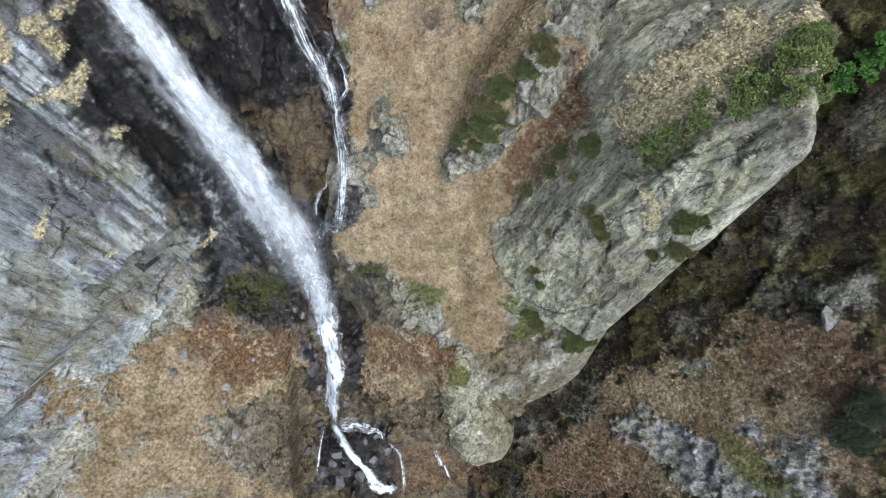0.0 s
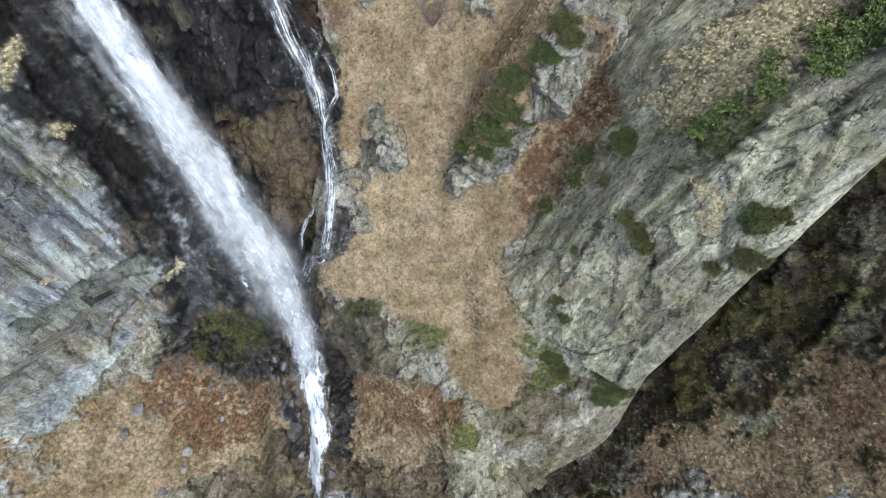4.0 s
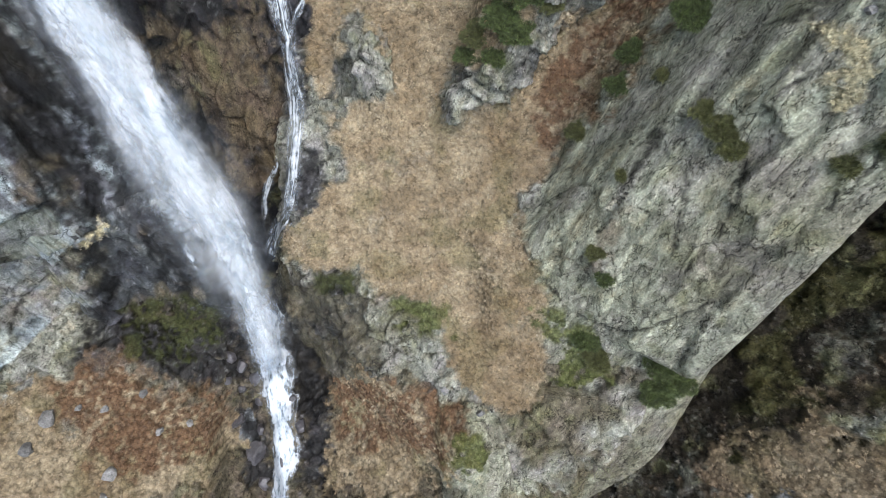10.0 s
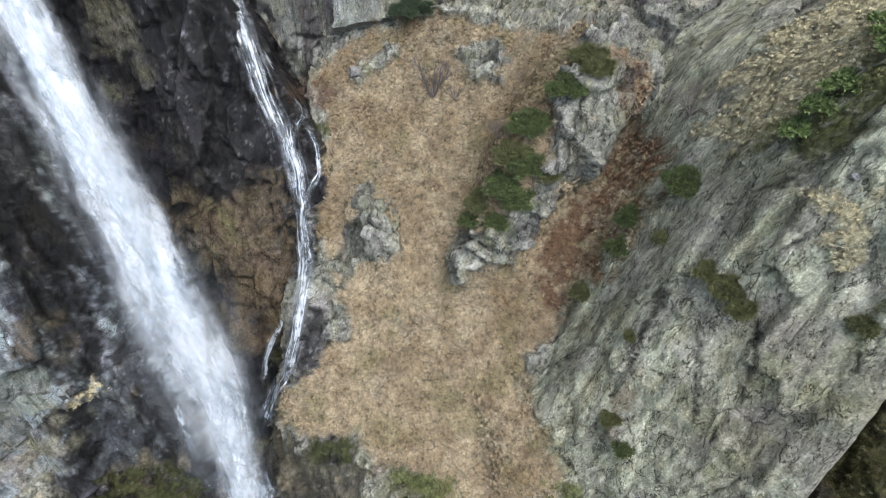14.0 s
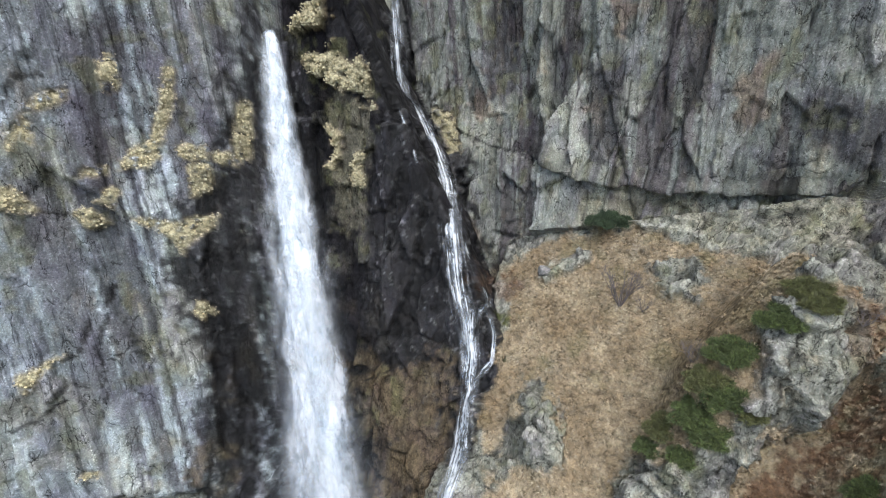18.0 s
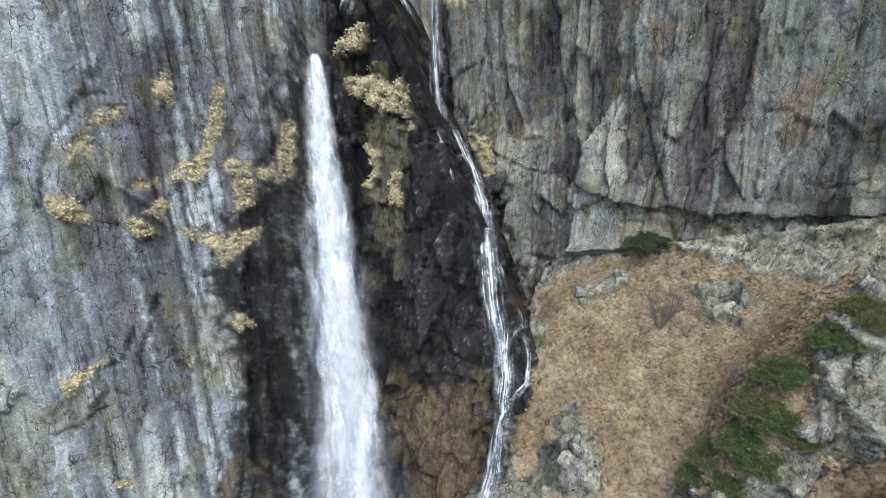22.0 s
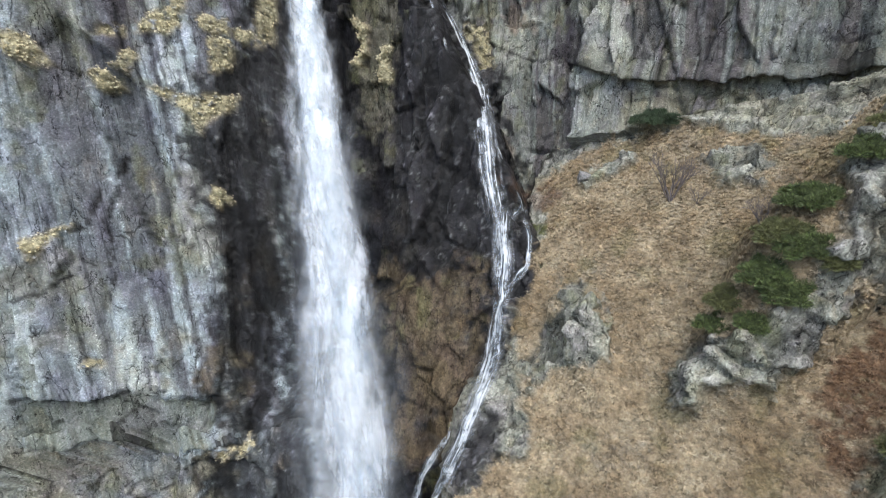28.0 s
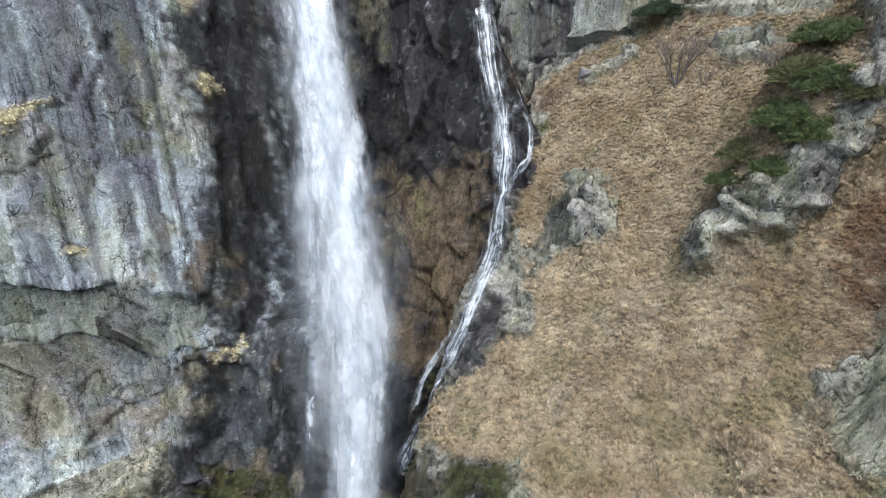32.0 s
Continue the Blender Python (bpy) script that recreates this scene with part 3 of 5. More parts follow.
CRACKS_RIB = [
    [(17.2, -16), (17.2, -19.8), (17, -22.3)],
    [(19, -17.4), (17.9, -22.2)],
    [(20.5, -14.5), (19, -16.9)],
]
CRACKS_BUTTRESS = [
    [(28.8, -27), (29.7, -25.9), (30.8, -23.7)],
    [(27.2, -33.6), (28.1, -31.7), (29.2, -30.7)],
    [(29.2, -27), (31.5, -24.1), (33.3, -22.2)],
    [(33.6, -26.6), (34.8, -24.8)],
    [(24.1, -37.5), (24.1, -45.7)],
    [(32.8, -31.4), (32.9, -36.4), (31.6, -40.6)],
    [(13, -43.5), (12.9, -46.2), (14.2, -49.9), (16, -52.9)],
    [(17.7, -54.5), (21.5, -55.8), (24.7, -52.9), (26.9, -50.4)],
    [(23.1, -34), (21, -39.4)],
    [(27.4, -37), (26.7, -43.6)],
]
BROWN = [
    [(-25.1, -21), (-19.5, -17.5), (-14.1, -15.1), (-12.4, -17.2), (-12.8, -24.1), (-15.1, -30.8), (-18.3, -34.6), (-23.1, -33.7), (-24.7, -27.5)],
]
PINK = [
    [(-55.3, -46.4), (-51.6, -43.7), (-47.7, -41.9), (-42.9, -43.8), (-43.8, -47.8), (-52, -50.8), (-56.9, -56.9), (-58.7, -57.3)],
]
RECESS = [
    [(-54.9, -41.7), (-52.1, -40.3), (-48.6, -38.3), (-43.4, -37.2), (-41.7, -41.3), (-51.4, -43.2), (-55.2, -45.7)],
]
OLIVE_BANK = [
    [(38.8, -71.9), (45.8, -65.3), (49.8, -66.4), (54, -68.1), (52.5, -74.6), (49, -81.7), (47.3, -76.3), (43.6, -74)],
]
SLABS = [
    [(37.7, -76.3), (40.3, -76.3), (45.7, -76.3), (47.7, -78.5), (53.2, -78.1), (44.3, -85.7), (39.8, -82.2), (33.4, -83.7), (33.3, -81.3)],
    [(51.1, -74.6), (54.8, -69.4), (56.5, -75.2), (52.2, -78.9)],
    [(49.3, -72.4), (50.5, -69.4), (50.7, -72.9)],
    [(54.1, -68.7), (56, -67.3), (55.6, -69.5), (54.2, -70.2)],
]
# ---- the mountain's surface, parted by its masses ----
def blocks(p, seed):
    """Broken rock: a height for each irregular cell, and how near its border is."""
    cell = np.floor(p).astype(np.int64)
    f1 = np.full(len(p), 9.0)
    f2 = np.full(len(p), 9.0)
    high = np.zeros(len(p))
    for dx in (-1, 0, 1):
        for dy in (-1, 0, 1):
            for dz in (-1, 0, 1):
                i, j, k = cell[:, 0] + dx, cell[:, 1] + dy, cell[:, 2] + dz
                a, b, c = (lattice(i, j, k, seed + n) for n in (0, 7, 13))
                ox = i + 0.5 + 0.42 * a - p[:, 0]
                oy = j + 0.5 + 0.42 * b - p[:, 1]
                oz = k + 0.5 + 0.42 * c - p[:, 2]
                d = ox * ox + oy * oy + oz * oz
                near = d < f1
                f2 = np.where(near, f1, np.minimum(f2, d))
                f1 = np.where(near, d, f1)
                high = np.where(near, (a + b) * 0.5 + 0.9 * (ox * b + oy * c + oz * a), high)
    return high, np.sqrt(f2) - np.sqrt(f1)


def inside(poly, u, v, ragged):
    """Signed distance to a patch's outline, positive inside, with a ragged edge."""
    q = np.array(poly)
    out = np.full(u.shape, -9.0)
    pick = np.nonzero((u > q[:, 0].min() - 3) & (u < q[:, 0].max() + 3) & (v > q[:, 1].min() - 3) & (v < q[:, 1].max() + 3))[0]
    if not len(pick):
        return out
    x, y = u[pick], v[pick]
    best = np.full(x.shape, 1e9)
    odd = np.zeros(x.shape, bool)
    for (ax, ay), (bx, by) in zip(q, np.roll(q, -1, 0)):
        ex, ey = bx - ax, by - ay
        k = np.clip(((x - ax) * ex + (y - ay) * ey) / (ex * ex + ey * ey + 1e-9), 0, 1)
        best = np.minimum(best, np.hypot(x - ax - k * ex, y - ay - k * ey))
        cross = (ay > y) != (by > y)
        odd ^= cross & (x < ax + (y - ay) * ex / (ey if abs(ey) > 1e-9 else 1e-9))
    out[pick] = np.where(odd, best, -best) + ragged[pick]
    return out


def cover(patches, u, v, ragged, soft=0.5):
    m = np.zeros(u.shape)
    for poly in patches:
        m = np.maximum(m, step(-soft, soft, inside(poly, u, v, ragged)))
    return m


def line_gap(lines, u, v):
    """Distance to the nearest of some broken lines, up to 2 m."""
    best = np.full(u.shape, 2.0)
    for line in lines:
        for (ax, ay), (bx, by) in zip(line, line[1:]):
            pick = np.nonzero((u > min(ax, bx) - 2) & (u < max(ax, bx) + 2) & (v > min(ay, by) - 2) & (v < max(ay, by) + 2))[0]
            ex, ey = bx - ax, by - ay
            k = np.clip(((u[pick] - ax) * ex + (v[pick] - ay) * ey) / (ex * ex + ey * ey + 1e-9), 0, 1)
            best[pick] = np.minimum(best[pick], np.hypot(u[pick] - ax - k * ex, v[pick] - ay - k * ey))
    return best


def mixed(a, b, k):
    return a * (1 - k[:, None]) + np.array(b) * k[:, None]


GU = spacing(-260, 260, -80, 64, 0.22)
GV = spacing(-260, 170, -114, 34, 0.22)


def eased(p, shape):
    """Smooths the outline of overhanging edges, where the sheet drops steeply."""
    g = p.reshape(*shape, 3).copy()
    deep = g @ AWAY
    pad = np.pad(deep, 1, mode="edge")
    turns = [(a, b) for a in (-1, 0, 1) for b in (-1, 0, 1) if a or b]

    def moved(x, a, b):
        return x[1 + a : x.shape[0] - 1 + a, 1 + b : x.shape[1] - 1 + b]

    lip = np.max([deep - moved(pad, a, b) for a, b in turns], axis=0) > 0.9
    for n in range(3):
        wide = np.pad(lip, 1)
        lip = np.max([moved(wide, a, b) for a, b in turns] + [lip], axis=0)
    rows, cols = np.nonzero(lip[1:-1, 1:-1])
    rows, cols = rows + 1, cols + 1
    level = [np.abs(deep[rows + a, cols + b] - deep[rows, cols]) < 0.9 for a, b in turns]
    for n in range(6):
        total, count = g[rows, cols].copy(), np.ones(len(rows))
        for (a, b), near in zip(turns, level):
            total += g[rows + a, cols + b] * near[:, None]
            count += near
        g[rows, cols] = total / count[:, None]
    return g.reshape(-1, 3)


def surveyed():
    """The whole sheet: places, normals, region and cover of every grid point."""
    cu, cv = GU[::4], GV[::4]
    uu, vv = np.meshgrid(cu, cv)
    rough = ((sheet(uu.ravel(), vv.ravel())) @ AWAY).reshape(uu.shape)
    pad = np.pad(rough, 1, mode="edge")
    outer = np.max([pad[1 + a : pad.shape[0] - 1 + a, 1 + b : pad.shape[1] - 1 + b] for a in (-1, 0, 1) for b in (-1, 0, 1)], axis=0) + 0.5
    ui, vi = np.minimum(np.arange(len(GU)) // 4, len(cu) - 1), np.minimum(np.arange(len(GV)) // 4, len(cv) - 1)
    uu, vv = np.meshgrid(GU, GV)
    u, v = uu.ravel(), vv.ravel()
    p = u[:, None] * ALONG + v[:, None] * RISE + outer[np.ix_(vi, ui)].ravel()[:, None] * AWAY
    for n in range(26):
        p = p - AWAY * np.clip(mountain(p) * 0.95, -6, 20)[:, None]
    p = eased(p, (len(GV), len(GU)))
    region = solids(p).argmin(1)
    e = 0.35
    d0 = mountain(p)
    normal = np.stack([mountain(p + e * np.eye(3)[n]) - d0 for n in range(3)], 1)
    normal /= np.linalg.norm(normal, axis=1)[:, None] + 1e-9
    facing = np.clip(normal @ AWAY, 0, 1)
    normal = normal * (0.3 + 0.7 * facing)[:, None] + AWAY * (0.7 * (1 - facing))[:, None]

    soft = fbm(p * 0.55, 3, 3)
    fine = fbm(p * 1.7, 3, 9)
    ragged = 1.3 * soft + 0.7 * fine
    m = {}
    m["meadow"] = cover(MEADOW, u, v, ragged)
    m["floor"] = cover(FLOORGRASS, u, v, ragged * 2.6, 0.8)
    m["rock"] = cover(OUTCROP, u, v, ragged)
    m["rust"] = cover(RUST, u, v, ragged * 2.2, 1.2)
    m["moss"] = cover(MOSS, u, v, ragged * 1.2)
    m["wet"] = cover(WET, u, v, ragged * 1.6, 1.0)
    m["pale"] = cover(PALE, u, v, ragged * 2.0, 1.5)
    m["straw"] = cover(STRAW, u, v, ragged, 0.4)
    m["stain"] = cover(STAINS_AND_CAVE, u, v, 0.8 * ragged, 0.6)
    m["pillar"] = cover(PILLAR, u, v, 1.2 * ragged, 0.8)
    m["wet"] = m["wet"] * (1 - 0.75 * m["pillar"])
    m["brown"] = cover(BROWN, u, v, 1.4 * ragged, 1.0)
    m["pink"] = cover(PINK, u, v, 1.2 * ragged, 1.2)
    m["recess"] = cover(RECESS, u, v, 0.3 * ragged, 0.5)
    m["olive"] = cover(OLIVE_BANK, u, v, 2.4 * ragged, 0.8)
    m["slab"] = cover(SLABS, u, v, 1.8 * ragged, 0.4)
    m["wet"] = m["wet"] * (1 - 0.6 * m["brown"])
    shaken = u + 0.3 * fine + 0.25 * soft, v + 0.3 * fbm(p * 1.4 + 9, 3, 19)
    gap = line_gap(CRACKS_WEST + CRACKS_NORTH + CRACKS_CENTRE + CRACKS_RIB + CRACKS_BUTTRESS, *shaken)
    split = (1 - step(0.05, 0.24 + 0.1 * soft, gap)) * step(-0.5, 0.0, fbm(p * 0.4, 3, 23) + 0.25)
    m["tuft"] = cover(TUFT, u, v, 0.22 * ragged + 0.08, 0.25)
    grass = np.maximum(m["meadow"], m["floor"]) * (1 - m["rock"]) * (1 - m["slab"])
    bald = step(0.28, 0.5, fbm(p * 0.23, 4, 31)) * step(0.0, 0.4, fine + 0.3)
    grass = grass * (1 - 0.75 * bald * np.where(m["meadow"] > 0.5, 0.35, 1.0))
    grass = np.maximum(grass, np.maximum(m["straw"], m["tuft"]) * step(-0.35, 0.1, fine + 0.2))
    green = m["moss"] * step(-0.45, 0.0, fine + soft)
    veg = np.maximum(grass, green)
    wall = np.isin(region, (0, 1, 2))
    butt = region == 5

    # relief: tall ribs on the walls, slanting slabs on the buttress
    tall = p * np.array((1.0, 1.0, 0.3))
    lean = np.array((0.30, 0.28, 0.91))
    slab = p - 0.68 * (p @ lean)[:, None] * lean
    q = np.where(wall[:, None], tall, np.where(butt[:, None], slab, p))
    b0, c0 = blocks(np.where((region == 2)[:, None], p * np.array((1.0, 1.0, 0.14)), q) / 7.5 + 3, 11)
    b1, c1 = blocks(q / 3.0, 21)
    b2, c2 = blocks(q / 1.25 + 5, 55)
    big = fbm(q * 0.13, 3, 61)
    ridge = fbm(q * 0.8, 4, 71, True)
    strength = np.select([region == 0, region == 1, region == 2, butt, region == 4], [0.55, 0.95, 0.95, 0.55, 0.9], 0.8)
    relief = strength * (1.1 * big + np.where(region == 2, 2.0, 1.3) * b0 + 0.95 * b1 + 0.36 * b2 + np.where(wall, 0.14, 0.3) * ridge - 0.3 * (1 - step(0.0, 0.07, c1)) * step(-0.1, 0.3, big) - 0.12 * (1 - step(0.0, 0.1, c2)) - np.where(region == 2, 1.1, 0.5) * (1 - step(0.0, 0.05, c0)) * step(-0.2, 0.2, soft))
    lumps = 0.55 * soft + 0.16 * fine + 0.25 * big
    rim = step(0.3, 4.0, -plane(p, (34.3, 22.6, -61), (0.94, -0.29, -0.155)))
    relief = relief * np.where(butt, 0.25 + 0.75 * rim, 1.0)
    height = relief * (1 - veg) + lumps * veg + 0.5 * butt * (1 - rim)
    height = height - 0.15 * split * (1 - 0.5 * veg) - 1.0 * m["recess"] + 0.5 * m["slab"] * (b2 + 0.8)
    height = height + 0.35 * (m["tuft"] + m["straw"]) * (soft + 0.6) + m["rock"] * 0.25
    edge = np.clip((np.minimum(66 - np.abs(u + 9), 75 - np.abs(v + 41))) / 10 + 1, 0, 1)
    p = p + normal * (height * (0.2 + 0.8 * edge))[:, None]

    # colours of the bare stone
    across = np.where(region == 0, p[:, 0] * 0.54 + p[:, 1] * 0.84, p[:, 0] * 0.98) + 0.35 * soft + 0.12 * p[:, 2]  * (region == 2) * 0.6
    drip = fbm(np.stack([across * 1.15, 0 * across, p[:, 2] * 0.035], 1), 4, 81)
    drip2 = fbm(np.stack([across * 0.33, 0 * across, p[:, 2] * 0.03], 1), 3, 87)
    patch = fbm(p * 0.16, 4, 91)
    grit = fbm(p * 2.2, 3, 97)
    tone = np.zeros((len(p), 3))
    tone[:] = (0.30, 0.30, 0.28)
    west = mixed(np.tile((0.45, 0.505, 0.54), (len(p), 1)), (0.60, 0.655, 0.65), step(0.05, 0.45, -drip2 + 0.5 * patch))
    west = mixed(west, (0.38, 0.355, 0.28), 0.6 * step(0.1, 0.4, patch))
    near = 0.5 + 0.5 * step(-10, 0, across)
    runs = drip + 0.9 * drip2
    runs = (runs - runs[region == 0].mean()) / runs[region == 0].std() + 0.15 * fine
    runs_north = 0.6 * drip + 1.1 * drip2
    runs_north = (runs_north - runs_north[region == 2].mean()) / runs_north[region == 2].std() + 0.2 * fine
    west = mixed(west, (0.17, 0.173, 0.19), 0.85 * near * step(0.75, 1.0, (runs + 0.8 * step(-9, -1, across) + 0.45 * step(2, 8, across)) * step(-100, -88, p[:, 2])))
    west = mixed(west, (0.20, 0.19, 0.21), 0.6 * near * step(0.06, 0.26, fbm(np.stack([across * 0.22, 0 * across, p[:, 2] * 0.05], 1), 3, 89)))
    centre = mixed(np.tile((0.025, 0.024, 0.027), (len(p), 1)), (0.18, 0.135, 0.085), step(0.0, 0.4, patch + 0.4 * soft) * step(-72, -86, p[:, 2]))
    centre = mixed(centre, (0.15, 0.14, 0.125), 0.5 * step(0.15, 0.5, fbm(p * 0.3, 3, 44)))
    north = mixed(np.tile((0.275, 0.285, 0.262), (len(p), 1)), (0.365, 0.365, 0.31), step(0.0, 0.4, patch))
    north = mixed(north, (0.30, 0.21, 0.15), 0.6 * step(0.25, 0.45, fbm(p * 0.2, 3, 47)))
    north = mixed(north, (0.125, 0.108, 0.110), 0.8 * step(0.6, 0.95, runs_north))
    stone = mixed(np.tile((0.40, 0.395, 0.335), (len(p), 1)), (0.33, 0.325, 0.29), step(0.0, 0.35, patch))
    stone = mixed(stone, (0.46, 0.45, 0.385), 0.6 * step(0.15, 0.4, fbm(slab * 0.5, 3, 49)))
    seam = p - 0.93 * (p @ lean)[:, None] * lean
    stone = mixed(stone, (0.20, 0.195, 0.185), 0.15 * step(0.2, 0.42, fbm(seam * 0.9, 4, 51)))
    # ravine bank: brown earth and litter, darkened to paint in the ravine's shade
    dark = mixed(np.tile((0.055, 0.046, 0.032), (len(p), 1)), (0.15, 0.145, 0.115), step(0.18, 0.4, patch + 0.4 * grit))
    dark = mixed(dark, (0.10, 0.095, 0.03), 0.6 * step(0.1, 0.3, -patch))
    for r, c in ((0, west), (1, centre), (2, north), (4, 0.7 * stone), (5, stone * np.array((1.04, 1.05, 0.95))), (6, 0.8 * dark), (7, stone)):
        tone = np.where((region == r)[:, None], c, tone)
    tone = np.where((region == 3)[:, None], mixed(0.85 * stone, (0.13, 0.105, 0.075), 0.85 * step(-0.3, 0.1, patch) * step(-97, -103, p[:, 2])), tone)
    tone = np.where((region == 7)[:, None], mixed(stone, (0.15, 0.12, 0.08), 0.92 * step(-1.2, -0.6, patch + 0.4 * soft) * step(-0.3, 0.4, p[:, 0] / 40 + 1.2)), tone)
    tone = tone * (1 - 0.85 * m["rock"][:, None]) + 0.76 * stone * (0.85 * m["rock"])[:, None]
    soaked = mixed(np.tile((0.014, 0.0135, 0.0155), (len(p), 1)), (0.075, 0.058, 0.034), step(0.1, 0.45, patch + 0.5 * soft) * step(-70, -84, p[:, 2]))
    soaked = mixed(soaked, (0.17, 0.17, 0.175), 0.6 * step(0.34, 0.5, grit))
    wet = m["wet"] * (1 - grass * 0.7)
    tone = tone * (1 - 0.92 * wet[:, None]) + soaked * (0.92 * wet)[:, None]
    # tone differs by block; the wet term paints in the sheen of facets
    tone = tone * np.clip(1 + 0.18 * b0 + 0.2 * b1 + 0.18 * b2 + wet * (0.9 * b1 + 0.8 * b2), 0.3, 2.4)[:, None]
    tone = mixed(tone, (0.17, 0.13, 0.085), 0.8 * m["brown"] * step(-0.6, 0.1, patch + 0.6 * fine))
    tone = mixed(tone, (0.43, 0.375, 0.335), 0.85 * m["pink"] * step(-0.4, 0.3, patch + 0.4 * soft))
    tone = mixed(tone, (0.25, 0.265, 0.215), 0.75 * m["recess"])
    tone = mixed(tone, (0.40, 0.40, 0.385), 0.85 * m["slab"])
    tone = mixed(tone, (0.17, 0.16, 0.065), 0.6 * m["olive"] * (1 - m["slab"]) * step(-0.2, 0.3, soft + fine))
    # stain colour, which also paints the unlit cave mouth
    tone = mixed(tone, (0.085, 0.075, 0.085), 0.75 * m["stain"])
    tone = mixed(tone, (0.21, 0.195, 0.15), 0.8 * m["pillar"])
    tone = mixed(tone, (0.335, 0.315, 0.235), 0.75 * m["pale"] * step(-0.5, 0.1, patch))
    tone = mixed(tone, (0.22, 0.195, 0.13), 0.65 * np.isin(region, (3, 5)) * step(-96, -106, p[:, 2]) * step(-0.5, 0.1, patch + 0.3 * soft))
    tone = mixed(tone, (0.21, 0.21, 0.10), 0.4 * step(0.2, 0.45, fbm(p * 0.45, 4, 103)) * (1 - m["wet"]))
    tone = tone * (1 - 0.5 * ((1 - step(0.0, 0.06, c1)) * step(0.0, 0.3, big) * (1 - veg)))[:, None]
    # grass, leaf litter and moss
    straw = mixed(np.tile((0.48, 0.385, 0.25), (len(p), 1)), (0.375, 0.29, 0.18), step(-0.1, 0.35, soft + 0.4 * patch))
    straw = mixed(straw, (0.55, 0.455, 0.30), 0.7 * step(0.05, 0.4, -soft + 0.4 * grit))
    straw = mixed(straw, (0.27, 0.24, 0.12), 0.5 * step(0.1, 0.4, fbm(p * 0.3, 3, 107)))
    straw = mixed(straw, (0.26, 0.18, 0.095), 0.45 * step(0.08, 0.35, fbm(p * 0.13, 4, 113)))
    straw = mixed(straw, (0.215, 0.125, 0.07), 0.9 * m["rust"] * step(-0.15, 0.3, fine + 0.25 + 0.5 * soft))
    # straw on the bank is dimmed for that shade; gorge floor straw slightly darker
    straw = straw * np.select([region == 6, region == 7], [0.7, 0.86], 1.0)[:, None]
    straw = mixed(straw, (0.63, 0.57, 0.36), 0.95 * np.maximum(m["straw"], m["tuft"]))
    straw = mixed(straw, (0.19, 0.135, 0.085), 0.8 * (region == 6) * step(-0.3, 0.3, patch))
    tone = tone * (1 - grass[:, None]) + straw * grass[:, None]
    tone = mixed(tone, (0.2, 0.12, 0.07), 0.5 * m["rust"] * (1 - grass))
    tone = tone * (1 - 0.85 * green[:, None]) + (np.array((0.13, 0.15, 0.045)) * (1 - 0.55 * m["wet"][:, None])) * (0.85 * green)[:, None]
    tone = 0.62 * mixed(tone, (0.03, 0.028, 0.026), 0.8 * split * (1 - 0.6 * veg))
    return u, v, p, normal, region, tone, veg, wet * (1 - 0.6 * veg), m, grass


SU, SV, SP, SN, SREGION, STONE, SVEG, SWET, SMASK, SGRASS = surveyed()
GRID = (len(GV), len(GU))


def index_of(u, v):
    i = np.clip(np.searchsorted(GU, u), 1, len(GU) - 1)
    j = np.clip(np.searchsorted(GV, v), 1, len(GV) - 1)
    i = i - (np.abs(GU[i - 1] - u) < np.abs(GU[i] - u))
    j = j - (np.abs(GV[j - 1] - v) < np.abs(GV[j] - v))
    return j * len(GU) + i


def on_ground(u, v):
    """The place on the finished surface at sheet coordinates."""
    return Vector(SP[index_of(np.array([u]), np.array([v]))[0]])


def mesh_of(name, verts, faces, material, tone=None, smooth=False):
    """A mesh from arrays of places and equal-sized faces."""
    me = bpy.data.meshes.new(name)
    sides = faces.shape[1]
    me.vertices.add(len(verts))
    me.vertices.foreach_set("co", verts.astype(np.float32).ravel())
    me.loops.add(faces.size)
    me.loops.foreach_set("vertex_index", faces.ravel().astype(np.int32))
    me.polygons.add(len(faces))
    me.polygons.foreach_set("loop_start", np.arange(0, faces.size, sides, dtype=np.int32))
    if smooth:
        me.polygons.foreach_set("use_smooth", np.ones(len(faces), bool))
    me.update(calc_edges=True)
    if tone is not None:
        me.attributes.new("tone", "FLOAT_COLOR", "POINT").data.foreach_set("color", tone.astype(np.float32).ravel())
    me.materials.append(material)
    return me


LABELS = {
    "cliff_west": ("grey striped cliff with dark water stains", "cliff"),
    "cliff_centre": ("black wet cliff between two falls", "cliff"),
    "cliff_north": ("grey overhanging cliff above the meadow", "cliff"),
    "grass_slope": ("steep meadow of dry tan grass", "ground"),
    "pine_rib": ("low grey rock ribs in dry grass", "rock"),
    "buttress": ("pale grey leaning rock buttress", "rock"),
    "ravine_bank": ("brown ravine bank with its shade in the colour", "ground"),
    "gorge_floor": ("brown grassy floor of a rocky gorge", "ground"),
}


